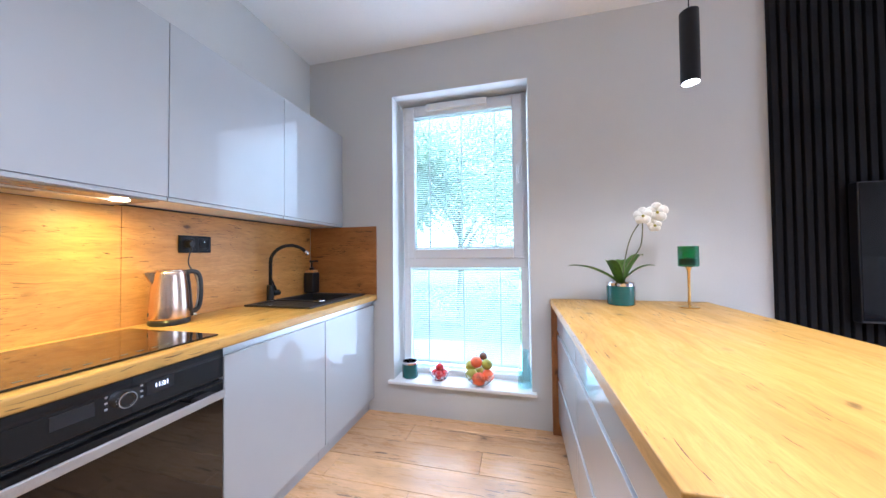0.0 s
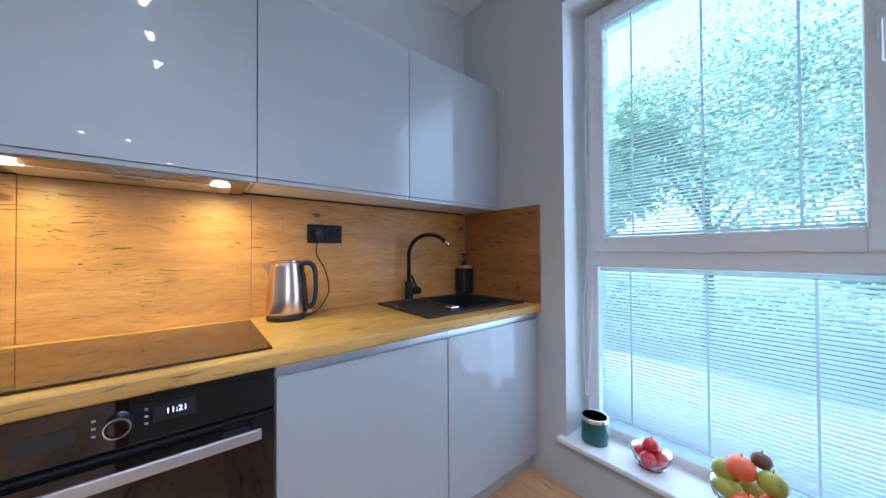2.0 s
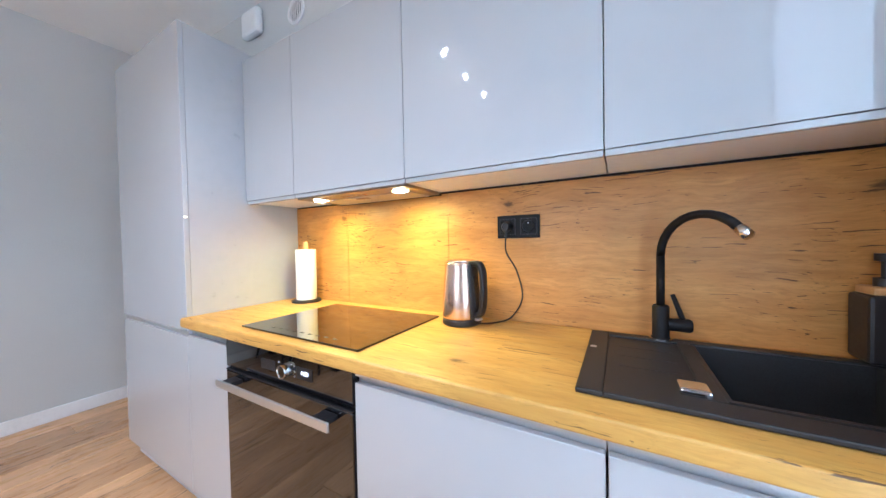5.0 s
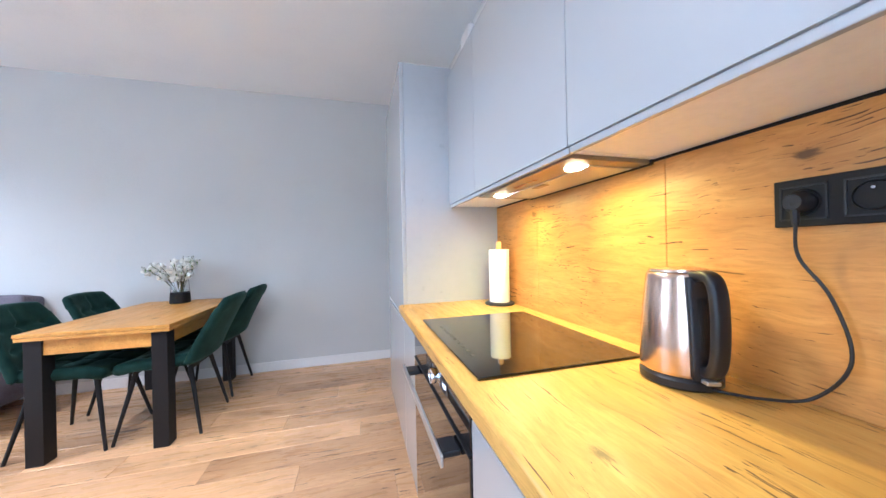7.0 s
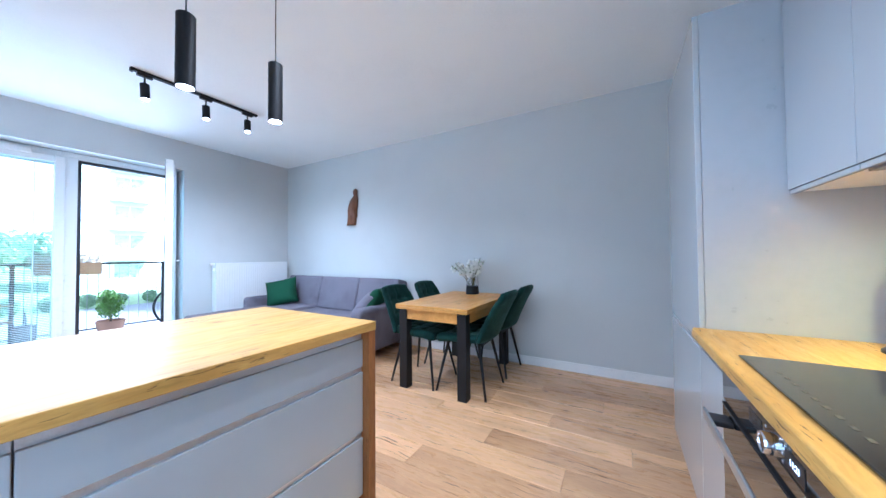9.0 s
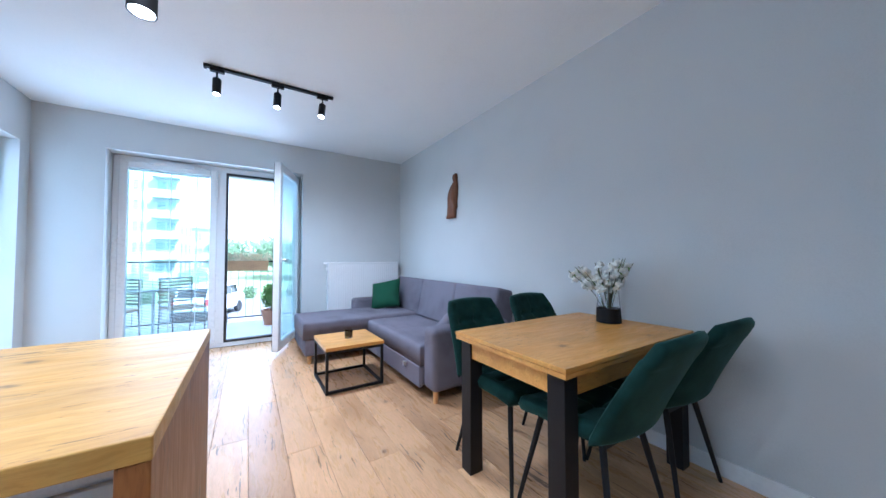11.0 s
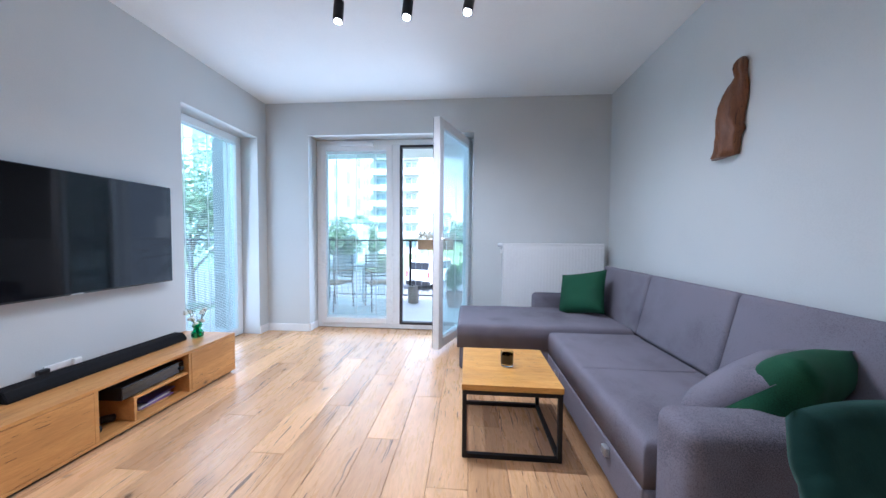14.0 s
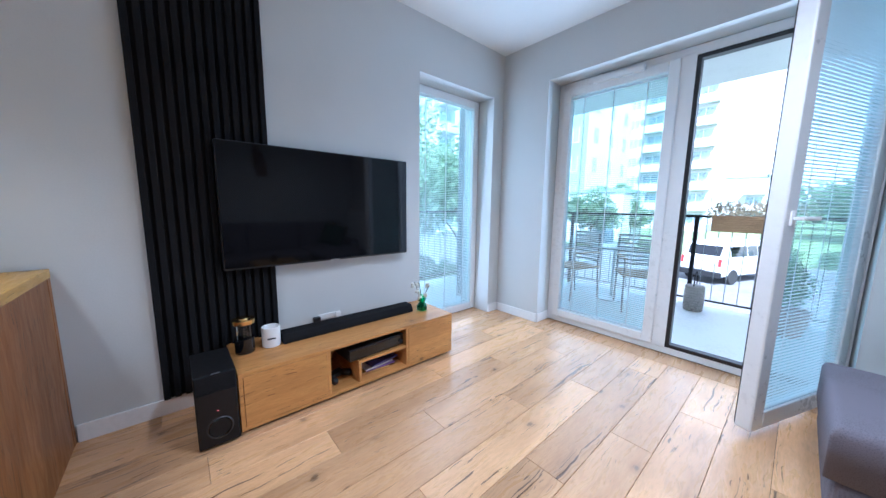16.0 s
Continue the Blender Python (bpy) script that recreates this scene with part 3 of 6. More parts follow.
def hood():
    u = thing("cooker_hood", pose(0, 0, 0), "slim built-in cooker hood with two warm lamps", "cooker hood")
    y0, y1, z = -1.855, -1.256, UB - 0.011
    dark = plain("hood_steel", (0.30, 0.26, 0.22), 0.3, 0.9, grain=200, amount=0.08)
    part("panel", box(XK + 0.022, y0, z, UX - 0.022, y1, UB + 0.0015, 0.002), dark, u, "dark metal hood frame")
    # Black bar stands for the shaded gap between hood and splashback.
    part("rim", box(XK + 0.013, y0 - 0.004, z - 0.003, XK + 0.0215, y1 + 0.004, UB), BLACKM, u)
    f = part("filter", box(XK + 0.035, y0 + 0.045, z - 0.004, UX - 0.115, y1 - 0.045, z - 0.0003, 0.001), ALU, u, "brushed metal grease filter")
    part("latch", box(UX - 0.15, -1.60, z - 0.007, UX - 0.125, -1.53, z - 0.004, 0.001), dark, f)
    for i in range(5):
        part("button", box(UX - 0.075, -1.62 + 0.03 * i, z - 0.003, UX - 0.06, -1.602 + 0.03 * i, z - 0.0003), CHROME, u)
    for y in (-1.795, -1.335):
        part("lamp", moved(lathe([(0.026, 0), (0.024, -0.003), (0.02, -0.004)]), pose(-0.38, y, z - 0.0003)), LAMPY, u)


hood()
for y in (-1.795, -1.335):
    spot_lamp("hood_light", (-0.38, y, UB - 0.022), (-0.45, y, 0.8), 2.3, (1.0, 0.77, 0.15), 170, 1.0, 0.02)


def hob():
    u = thing("induction_hob", pose(0, 0, 0), "black glass induction hob set in the worktop", "hob")
    part("glass_plate", box(-0.495, -1.832, ZC + 0.0005, -0.04, -1.232, ZC + 0.007, 0.002), HOBG, u)
    marks = plain("hob_print", (0.06, 0.06, 0.06), 0.4)
    for i in range(9):
        y = -1.7 + 0.04 * i
        part("touch_mark", box(-0.085, y, ZC + 0.0071, -0.077, y + 0.016, ZC + 0.0076), marks, u)


hob()


def oven():
    u = thing("built_in_oven", pose(0, 0, 0), "black glass built-in oven with a steel handle and lit clock", "oven")
    y0, y1 = -1.903, -1.23
    part("body", box(XK + 0.02, y0, 0.092, FX - 0.02, y1, ZC - ZT - 0.001), BLACKM, u)
    part("control_panel", box(FX - 0.02, y0 + 0.002, 0.716, FX + 0.002, y1 - 0.002, 0.82, 0.002), BLACKG, u)
    d = part("oven_door", box(FX - 0.018, y0 + 0.002, 0.115, FX + 0.004, y1 - 0.002, 0.7, 0.003), BLACKG, u, "dark mirror glass oven door")
    part("door_top_edge", box(FX - 0.012, y0 + 0.004, 0.7005, FX + 0.006, y1 - 0.004, 0.707, 0.002), BLACKM, d)
    part("vent_gap", box(FX - 0.019, y0 + 0.01, 0.707, FX - 0.012, y1 - 0.01, 0.716), BLACK, u)
    part("base_strip", box(FX - 0.02, y0 + 0.002, 0.094, FX, y1 - 0.002, 0.112, 0.002), ALU, u)
    h = part("oven_handle", box(FX + 0.052, y0 + 0.04, 0.664, FX + 0.06, y1 - 0.04, 0.692, 0.003), ALU, d, "flat brushed steel handle bar")
    for y in (y0 + 0.09, y1 - 0.09):
        part("handle_arm", box(FX + 0.004, y - 0.03, 0.67, FX + 0.053, y + 0.03, 0.686, 0.004), BLACK, d)
    k = part("knob", moved(lathe([(0.023, 0), (0.023, 0.016), (0.0215, 0.02), (0.019, 0.02), (0.018, 0.016)], 32), pose(FX + 0.002, -1.53, 0.766, 0, 90, 0)), CHROME, u, "chrome rotary knob", "auto")
    part("knob_face", moved(lathe([(0.018, 0.016), (0.015, 0.0175)], 32), pose(FX + 0.002, -1.53, 0.766, 0, 90, 0)), BLACKG, k)
    part("display", box(FX + 0.0021, -1.475, 0.752, FX + 0.0032, -1.4, 0.79), BLACK, u)
    cu = bpy.data.curves.new("clock", "FONT")
    cu.body, cu.size, cu.align_x, cu.align_y, cu.extrude = "11:21", 0.018, "CENTER", "CENTER", 0.0002
    cu.materials.append(DIGIT)
    c = new("clock_digits", cu)
    c.parent = u
    c.matrix_basis = pose(FX + 0.0037, -1.435, 0.772, 90, 0, 90)
    icon = plain("panel_print", (0.3, 0.3, 0.32), 0.4)
    for i in range(3):
        part("touch_mark", box(FX + 0.0021, -1.57, 0.752 + 0.016 * i, FX + 0.003, -1.564, 0.757 + 0.016 * i), icon, u)
        part("touch_mark", box(FX + 0.0021, -1.49, 0.752 + 0.016 * i, FX + 0.003, -1.484, 0.757 + 0.016 * i), icon, u)
    part("dim_display", box(FX + 0.0021, -1.67, 0.75, FX + 0.0028, -1.59, 0.785), plain("dim_display", (0.02, 0.021, 0.024), 0.2), u)


oven()


def sink():
    u = thing("sink", pose(0, 0, 0), "black composite sink with drainer set in the worktop", "sink")
    x0, x1, y0, y1, z = -0.525, -0.072, -0.668, -0.045, ZC + 0.012
    b = 0.028
    part("rim", join(box(x0, y0, ZC + 0.001, x1, y0 + 0.05, z, 0.003), box(x0, y1 - 0.03, ZC + 0.001, x1, y1, z, 0.003), box(x0, y0 + 0.05, ZC + 0.001, x0 + 0.035, y1 - 0.03, z, 0.003),
                     box(x1 - 0.055, y0 + 0.05, ZC + 0.001, x1, y1 - 0.03, z, 0.003), box(x0 + 0.035, -0.45, ZC + 0.001, x1 - 0.055, -0.42, z, 0.003)), GRANITE, u)
    dr = part("drainer", box(x0 + 0.034, y0 + 0.049, ZC + 0.001, x1 - 0.054, -0.449, z - 0.006, 0.001), GRANITE, u)
    for i in range(3):
        part("drain_rib", box(x0 + 0.12 + 0.075 * i, y0 + 0.075, z - 0.0065, x0 + 0.126 + 0.075 * i, -0.47, z - 0.005, 0.0007), GRANITE, dr)
    bx0, bx1, by0, by1, zb = SX0 + 0.004, SX1 - 0.004, SY0 + 0.004, SY1 - 0.004, ZC - 0.17
    bm = box(bx0, by0, zb, bx1, by1, z - 0.004)
    bmesh.ops.delete(bm, geom=[f for f in bm.faces if f.normal.z > 0.9], context="FACES_ONLY")
    bmesh.ops.solidify(bm, geom=bm.faces[:], thickness=0.01)
    part("basin", bm, GRANITE, u)
    part("drain", moved(lathe([(0.045, 0), (0.043, 0.004), (0.02, 0.003)]), pose(-0.32, -0.25, zb + 0.01)), CHROME, u, "", "auto")
    part("overflow_plate", box(-0.19, -0.49, z - 0.006, -0.14, -0.44, z + 0.008, 0.005), CHROME, u, "chrome overflow plate")
    part("badge", box(-0.36, -0.66, z, -0.345, -0.645, z + 0.0008), ALU, u)


sink()


def mixer_tap():
    u = thing("kitchen_tap", pose(-0.508, -0.485, ZC + 0.012), "tall black swan-neck mixer tap with chrome tip", "tap")
    part("body", lathe([(0.026, 0.003), (0.0215, 0.008), (0.0215, 0.095), (0.018, 0.1)]), BLACKM, u, "", "auto")
    part("base_ring", lathe([(0.03, 0), (0.03, 0.004), (0.026, 0.0045)]), CHROME, u, "", "auto")
    pts = [(0, 0, 0.095), (0, 0, 0.245)] + [(0.088 - 0.088 * math.cos(a), 0.075 * (1 - math.cos(a)), 0.245 + 0.11 * math.sin(a)) for a in [math.pi * k / 14 for k in range(0, 12)]]
    part("spout", tube(pts, 0.0108, 14), BLACKM, u, "", True)
    e, d = Vector(pts[-1]), (Vector(pts[-1]) - Vector(pts[-2])).normalized()
    part("aerator", tube([e - d * 0.002, e + d * 0.025], 0.0125, 14), CHROME, u, "chrome spout tip", True)
    part("valve", moved(lathe([(0.018, 0), (0.019, 0.05), (0.015, 0.056)], 20), pose(0, 0.018, 0.045, -90, 0, 0)), BLACKM, u, "", "auto")
    part("lever", tube([(0, 0.055, 0.05), (-0.01, 0.045, 0.085), (-0.018, 0.03, 0.13)], 0.008, 10, 0.006), BLACKM, u, "", True)


mixer_tap()


def soap_set():
    u = thing("soap_dispenser", pose(-0.52, -0.062, ZC + 0.013) @ Matrix.Scale(1.25, 4), "square black soap dispenser with a wooden collar", "soap dispenser")
    part("bottle", box(-0.033, -0.033, 0, 0.033, 0.033, 0.125, 0.006), BLACK, u)
    part("collar", box(-0.026, -0.026, 0.125, 0.026, 0.026, 0.14, 0.003), BEECH, u, "pale wooden collar")
    part("pump", join(moved(lathe([(0.014, 0.14), (0.014, 0.155), (0.005, 0.157), (0.005, 0.185), (0.013, 0.187), (0.013, 0.2)], 16), pose(0, 0, 0)), box(0.0, -0.005, 0.19, 0.045, 0.005, 0.2, 0.003)), BLACK, u, "", "auto")


soap_set()


def strap(points, width, thick):
    """A rounded band bent in the xz plane, width across y."""
    bm = bmesh.new()
    pts = [Vector((x, 0, z)) for x, z in points]
    prof = [(math.copysign(abs(math.cos(a)) ** 0.55, math.cos(a)), math.copysign(abs(math.sin(a)) ** 0.55, math.sin(a))) for a in [math.pi * (k + 0.5) / 8 for k in range(16)]]
    rings = []
    for i, p in enumerate(pts):
        d = (pts[min(i + 1, len(pts) - 1)] - pts[max(i - 1, 0)]).normalized()
        n = Vector((-d.z, 0, d.x))
        rings.append([bm.verts.new(p + n * (v * thick / 2) + Vector((0, u * width / 2, 0))) for u, v in prof])
    for a, b in zip(rings, rings[1:]):
        for k in range(16):
            bm.faces.new((a[k], a[(k + 1) % 16], b[(k + 1) % 16], b[k]))
    bm.faces.new(rings[0][::-1])
    bm.faces.new(rings[-1])
    bmesh.ops.recalc_face_normals(bm, faces=bm.faces)
    return bm


def kettle():
    u = thing("electric_kettle", pose(-0.458, -1.11, ZC + 0.001, 0, 0, 70) @ Matrix.Diagonal((0.93, 0.93, 1.08, 1)), "brushed steel electric kettle with black handle", "kettle")
    part("base", lathe([(0.074, 0), (0.079, 0.004), (0.079, 0.016), (0.074, 0.0215)], 36), BLACK, u, "", "auto")
    part("body", lathe([(0.077, 0.022), (0.0785, 0.03), (0.0765, 0.08), (0.0715, 0.14), (0.064, 0.2), (0.062, 0.211), (0.059, 0.214)], 48), STEEL, u, "brushed steel jug", True)
    part("lid", lathe([(0.057, 0.2145), (0.056, 0.22), (0.04, 0.223), (0.012, 0.224)], 36), STEEL, u, "", "auto")
    part("lid_seam", lathe([(0.059, 0.2135), (0.0575, 0.2155), (0.056, 0.2145)], 36, False), BLACK, u)
    bm = bmesh.new()
    for p in ((-0.045, 0.03, 0.2125), (-0.045, -0.03, 0.2125), (-0.094, 0.007, 0.211), (-0.094, -0.007, 0.211), (-0.092, 0.004, 0.204), (-0.092, -0.004, 0.204), (-0.058, 0.018, 0.15), (-0.058, -0.018, 0.15)):
        bm.verts.new(p)
    bmesh.ops.convex_hull(bm, input=bm.verts[:])
    bmesh.ops.recalc_face_normals(bm, faces=bm.faces)
    part("spout", bm, STEEL, u, "", "auto")
    line = [(p.x, p.z) for p in curve([(0.05, 0, 0.207), (0.085, 0, 0.211), (0.107, 0, 0.203), (0.118, 0, 0.175), (0.121, 0, 0.12), (0.116, 0, 0.07), (0.102, 0, 0.045), (0.075, 0, 0.042)], 6)]
    part("handle", strap(line, 0.031, 0.02), BLACK, u, "black plastic handle", True)
    part("handle_liner", strap([(x - 0.0105, z - 0.001) for x, z in line[9:34]], 0.02, 0.004), ALU, u, "grey inner face of the handle", True)
    back = [(0.0812 - 0.095 * max(0.0, z - 0.03), z) for z in (0.024, 0.05, 0.08, 0.11, 0.14, 0.17, 0.2, 0.208)]
    part("handle_back", strap(back, 0.052, 0.012), BLACK, u, "black panel behind the handle", True)
    part("water_gauge", strap([(x + 0.006, z) for x, z in back[1:6]], 0.024, 0.009), SMOKE, u, "clear water gauge", True)
    part("switch", box(0.084, -0.014, 0.022, 0.104, 0.014, 0.03, 0.003), ALU, u, "grey on-off lever")
    part("badge", moved(lathe([(0.009, 0), (0.008, 0.002)], 16), pose(-0.0765, 0, 0.045, 0, -90, 0)), BLACK, u)
    c = thing("kettle_cord", pose(0, 0, 0), "thin black power cord from kettle to socket", "power cord")
    part("cable", tube(curve([(-0.44, -1.045, 0.873), (-0.5, -0.99, 0.87), (-0.545, -0.945, 0.885), (-0.555, -0.905, 0.96), (-0.553, -0.925, 1.06), (-0.55, -0.963, 1.13), (-0.538, -0.96, 1.2)], 8), 0.0029, 8), BLACK, c, "", True)
    part("plug", join(moved(lathe([(0.019, 0), (0.019, 0.016), (0.013, 0.03)], 18), pose(XK + 0.022, -0.96, 1.226, 0, 90, 0)), tube([(-0.535, -0.96, 1.225), (-0.538, -0.96, 1.185)], 0.008, 8, 0.005)), BLACK, c, "", "auto")


kettle()


def socket():
    u = thing("double_socket", pose(XK + 0.012, -0.92, 1.226), "black double wall socket on the splashback", "socket")
    part("plate", box(0, -0.08, -0.043, 0.009, 0.08, 0.043, 0.002), BLACKM, u)
    for y in (-0.04, 0.04):
        f = part("socket_face", bars_yz(y - 0.031, -0.031, y + 0.031, 0.031), BLACK, u)
        part("well", moved(lathe([(0.024, 0), (0.022, 0.004), (0.021, -0.004), (0.004, -0.004)], 24, False), pose(0.009, y, 0, 0, 90, 0)), BLACK, f)
    for dy in (-0.0095, 0.0095):
        part("pin_hole", moved(lathe([(0.0028, 0), (0.0026, 0.0006)], 10), pose(0.0052, 0.04 + dy, 0, 0, 90, 0)), ALU, u)
    part("earth_pin", moved(lathe([(0.0025, 0), (0.0025, 0.008)], 8), pose(0.006, 0.04, 0.012, 0, 90, 0)), CHROME, u)


def bars_yz(y0, z0, y1, z1, w=0.003):
    return join(box(0.009, y0, z0, 0.011, y0 + w, z1), box(0.009, y1 - w, z0, 0.011, y1, z1), box(0.009, y0, z0, 0.011, y1, z0 + w), box(0.009, y0, z1 - w, 0.011, y1, z1))


socket()


def paper_roll():
    u = thing("paper_towel_holder", pose(-0.495, -2.065, ZC + 0.001), "white paper towel roll on a black stand", "paper towel")
    part("stand", lathe([(0.075, 0), (0.075, 0.008), (0.07, 0.011), (0.01, 0.012)], 32), BLACK, u, "", "auto")
    part("rod", lathe([(0.014, 0.011), (0.014, 0.315), (0.011, 0.322)], 16), BEECH, u, "pale wooden rod", "auto")
    part("roll", lathe([(0.018, 0.013), (0.051, 0.013), (0.052, 0.016), (0.052, 0.278), (0.051, 0.281), (0.018, 0.281)], 36), PAPER, u, "", "auto")


paper_roll()
for nm, bm, lab in (("round_vent", moved(join(lathe([(0.075, 0), (0.075, 0.008), (0.06, 0.012), (0.056, 0.004)], 32), *[box(-0.05, -0.045 + 0.018 * i, 0, 0.05, -0.037 + 0.018 * i, 0.007) for i in range(6)]), pose(XK + 0.001, -2.2, 2.52, 0, 90, 0)), "round white air vent grille high on the wall"),
                    ("junction_cover", box(XK + 0.001, -2.7, 2.5, XK + 0.05, -2.52, 2.66, 0.02), "small white cover box high on the wall")):
    tagged(part(nm, bm, WHITE), lab, "vent")
# No hole in the wall: a black disc paints its darkness.
part("vent_hole", moved(lathe([(0.055, 0), (0.054, 0.0035)], 28), pose(XK + 0.0015, -2.2, 2.52, 0, 90, 0)), BLACK, bpy.data.objects["round_vent"], "black disc standing for the unlit hole behind the grille")

# ---- island ----
IX0, IX1, IY0, IY1 = 1.243, 2.122, -1.715, -0.004


def island():
    u = thing("kitchen_island", pose(0, 0, 0), "kitchen island with oak top and gloss white drawers", "kitchen island")
    part("worktop", box(IX0, IY0, ZC - ZT, IX1, IY1, ZC, 0.003), OAK, u, "oak worktop with cracks and knots")
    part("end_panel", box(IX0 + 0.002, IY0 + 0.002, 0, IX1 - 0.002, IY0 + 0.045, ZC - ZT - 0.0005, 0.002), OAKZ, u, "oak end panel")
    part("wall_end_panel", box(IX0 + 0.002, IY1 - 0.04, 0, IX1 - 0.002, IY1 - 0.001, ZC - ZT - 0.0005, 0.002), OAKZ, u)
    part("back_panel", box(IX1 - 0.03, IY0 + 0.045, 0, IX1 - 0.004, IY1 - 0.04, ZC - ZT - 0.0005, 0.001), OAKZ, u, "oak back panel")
    part("carcass", box(IX0 + 0.06, IY0 + 0.046, 0.09, IX1 - 0.031, IY1 - 0.041, ZC - ZT - 0.002), GREYLAC, u)
    part("plinth", box(IX0 + 0.09, IY0 + 0.046, 0, IX0 + 0.105, IY1 - 0.041, 0.09), GREYLAC, u)
    for y0, y1 in ((IY0 + 0.048, -0.732), (-0.728, IY1 - 0.043)):
        for z0, z1 in ((0.094, 0.348), (0.372, 0.64), (0.664, 0.788)):
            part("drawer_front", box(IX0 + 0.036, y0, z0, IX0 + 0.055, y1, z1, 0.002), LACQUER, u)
        for z in (0.348, 0.64, 0.788):
            part("grip_rail", box(IX0 + 0.046, y0, z + 0.001, IX0 + 0.06, y1, z + 0.023), ALU, u, "aluminium grip rail")


island()


def orchid():
    u = thing("potted_orchid", pose(1.61, -0.19, ZC + 0.001) @ Matrix.Scale(1.08, 4), "white orchid in a teal ceramic pot", "potted plant")
    part("pot", lathe([(0.062, 0), (0.066, 0.004), (0.067, 0.1), (0.063, 0.1), (0.06, 0.02), (0.01, 0.02)], 36), TEAL, u, "", "auto")
    part("pot_rim", lathe([(0.0675, 0.1), (0.0675, 0.114), (0.063, 0.114), (0.062, 0.1)], 36), CHROME, u, "silver rim band", "auto")
    part("bark", lathe([(0.06, 0.095), (0.04, 0.108), (0.01, 0.112)], 16), plain("bark", (0.2, 0.11, 0.05), 0.9, amount=0.5, bump=0.5), u)
    for a, l, w, rise in ((188, 0.27, 0.04, 0.16), (215, 0.1, 0.036, 0.2), (18, 0.13, 0.04, 0.24), (-12, 0.16, 0.036, 0.16), (70, 0.1, 0.032, 0.2)):
        bm = bmesh.new()
        rows, n = [], 10
        for i in range(n + 1):
            s = i / n
            wd = w * math.sin(math.pi * min(1, 0.12 + 0.88 * s)) ** 0.6 * (1 if s < 1 else 0.05)
            x, z = l * s, rise * (s ** 0.8) - 0.35 * rise * s ** 3
            rows.append([bm.verts.new((x, wd * k, z + 0.25 * wd * abs(k))) for k in (-1, -0.5, 0, 0.5, 1)])
        for p, q in zip(rows, rows[1:]):
            for j in range(4):
                bm.faces.new((p[j], p[j + 1], q[j + 1], q[j]))
        bmesh.ops.solidify(bm, geom=bm.faces[:], thickness=0.003)
        part("leaf", moved(bm, pose(0, 0, 0.1, 0, 0, a)), LEAF, u, "", True)
    stems = (curve([(0.005, 0, 0.1), (0.03, 0.01, 0.25), (0.06, 0.01, 0.36), (0.11, 0.0, 0.44), (0.16, -0.01, 0.45)]), curve([(0.01, 0.01, 0.1), (0.04, 0.02, 0.2), (0.1, 0.01, 0.3), (0.11, 0.0, 0.4), (0.1, -0.02, 0.45)]))
    for s in stems:
        part("flower_stem", tube(s, 0.003, 6), STEM, u, "", True)
    for x, y, z, r in ((0.165, -0.03, 0.475, 0.043), (0.1, -0.03, 0.46, 0.038), (0.16, -0.01, 0.41, 0.028)):
        bms = []
        for k in range(5):
            pet = lathe([(0.0, 0.001), (0.5 * r, -0.002), (0.6 * r, -0.006), (0.61 * r, -0.005), (0.5 * r, 0.0), (0.0, 0.003)], 10, False)
            bms.append(moved(pet, pose(0.62 * r * math.sin(k * 1.2566), 0, 0.62 * r * math.cos(k * 1.2566)) @ pose(0, 0, 0, 90 + 10, 0, 0)))
        fl = part("blossom", moved(join(*bms), pose(x, y, z, 10 * math.sin(x * 90), 0, -25 + 300 * y)), PETAL, u, "white orchid blossom", True)
        part("blossom_heart", moved(lathe([(0.0, -0.008), (0.007, -0.004), (0.007, 0.004), (0, 0.008)], 8, False), pose(x, y - 0.01, z)), PEAR, fl)


orchid()


def candle_stand():
    u = thing("candle_holder", pose(1.92, -0.25, ZC + 0.001) @ Matrix.Diagonal((0.88, 0.88, 1.18, 1)), "green glass candle cup on a brass stem", "candle holder")
    part("foot", lathe([(0.05, 0), (0.05, 0.004), (0.015, 0.008), (0.008, 0.012)], 32), BRASS, u, "", "auto")
    part("stem", lathe([(0.008, 0.011), (0.007, 0.09), (0.009, 0.165), (0.016, 0.178), (0.016, 0.183)], 20), BRASS, u, "", "auto")
    part("cup", lathe([(0.045, 0.183), (0.052, 0.186), (0.052, 0.275), (0.049, 0.275), (0.048, 0.19), (0.01, 0.189)], 32), GREENG, u, "green glass cup", "auto")
    part("candle", lathe([(0.046, 0.191), (0.046, 0.22), (0.01, 0.222)], 24), CUSHION, u)


candle_stand()

# things on the kitchen window sill
ZS = KW[2] + 0.021
c = thing("ceramic_cup", pose(0.235, 0.075, ZS) @ Matrix.Scale(1.2, 4), "teal ceramic candle cup with a silver rim", "candle")
part("cup", lathe([(0.046, 0), (0.049, 0.004), (0.049, 0.085), (0.045, 0.085), (0.044, 0.012), (0.01, 0.011)], 32), TEAL, c, "", "auto")
part("rim", lathe([(0.0495, 0.085), (0.0495, 0.098), (0.045, 0.098), (0.0445, 0.085)], 32), CHROME, c, "", "auto")


def bowl(x, y, r, h, label):
    u = thing("glass_bowl", pose(x, y, ZS), label, "bowl")
    part("bowl", lathe([(0.45 * r, 0), (0.5 * r, 0.003), (0.85 * r, 0.45 * h), (r, h), (0.97 * r, h), (0.81 * r, 0.47 * h), (0.45 * r, 0.008), (0.05, 0.007)], 36, False), CLEAR, u, "", "auto")
    return u


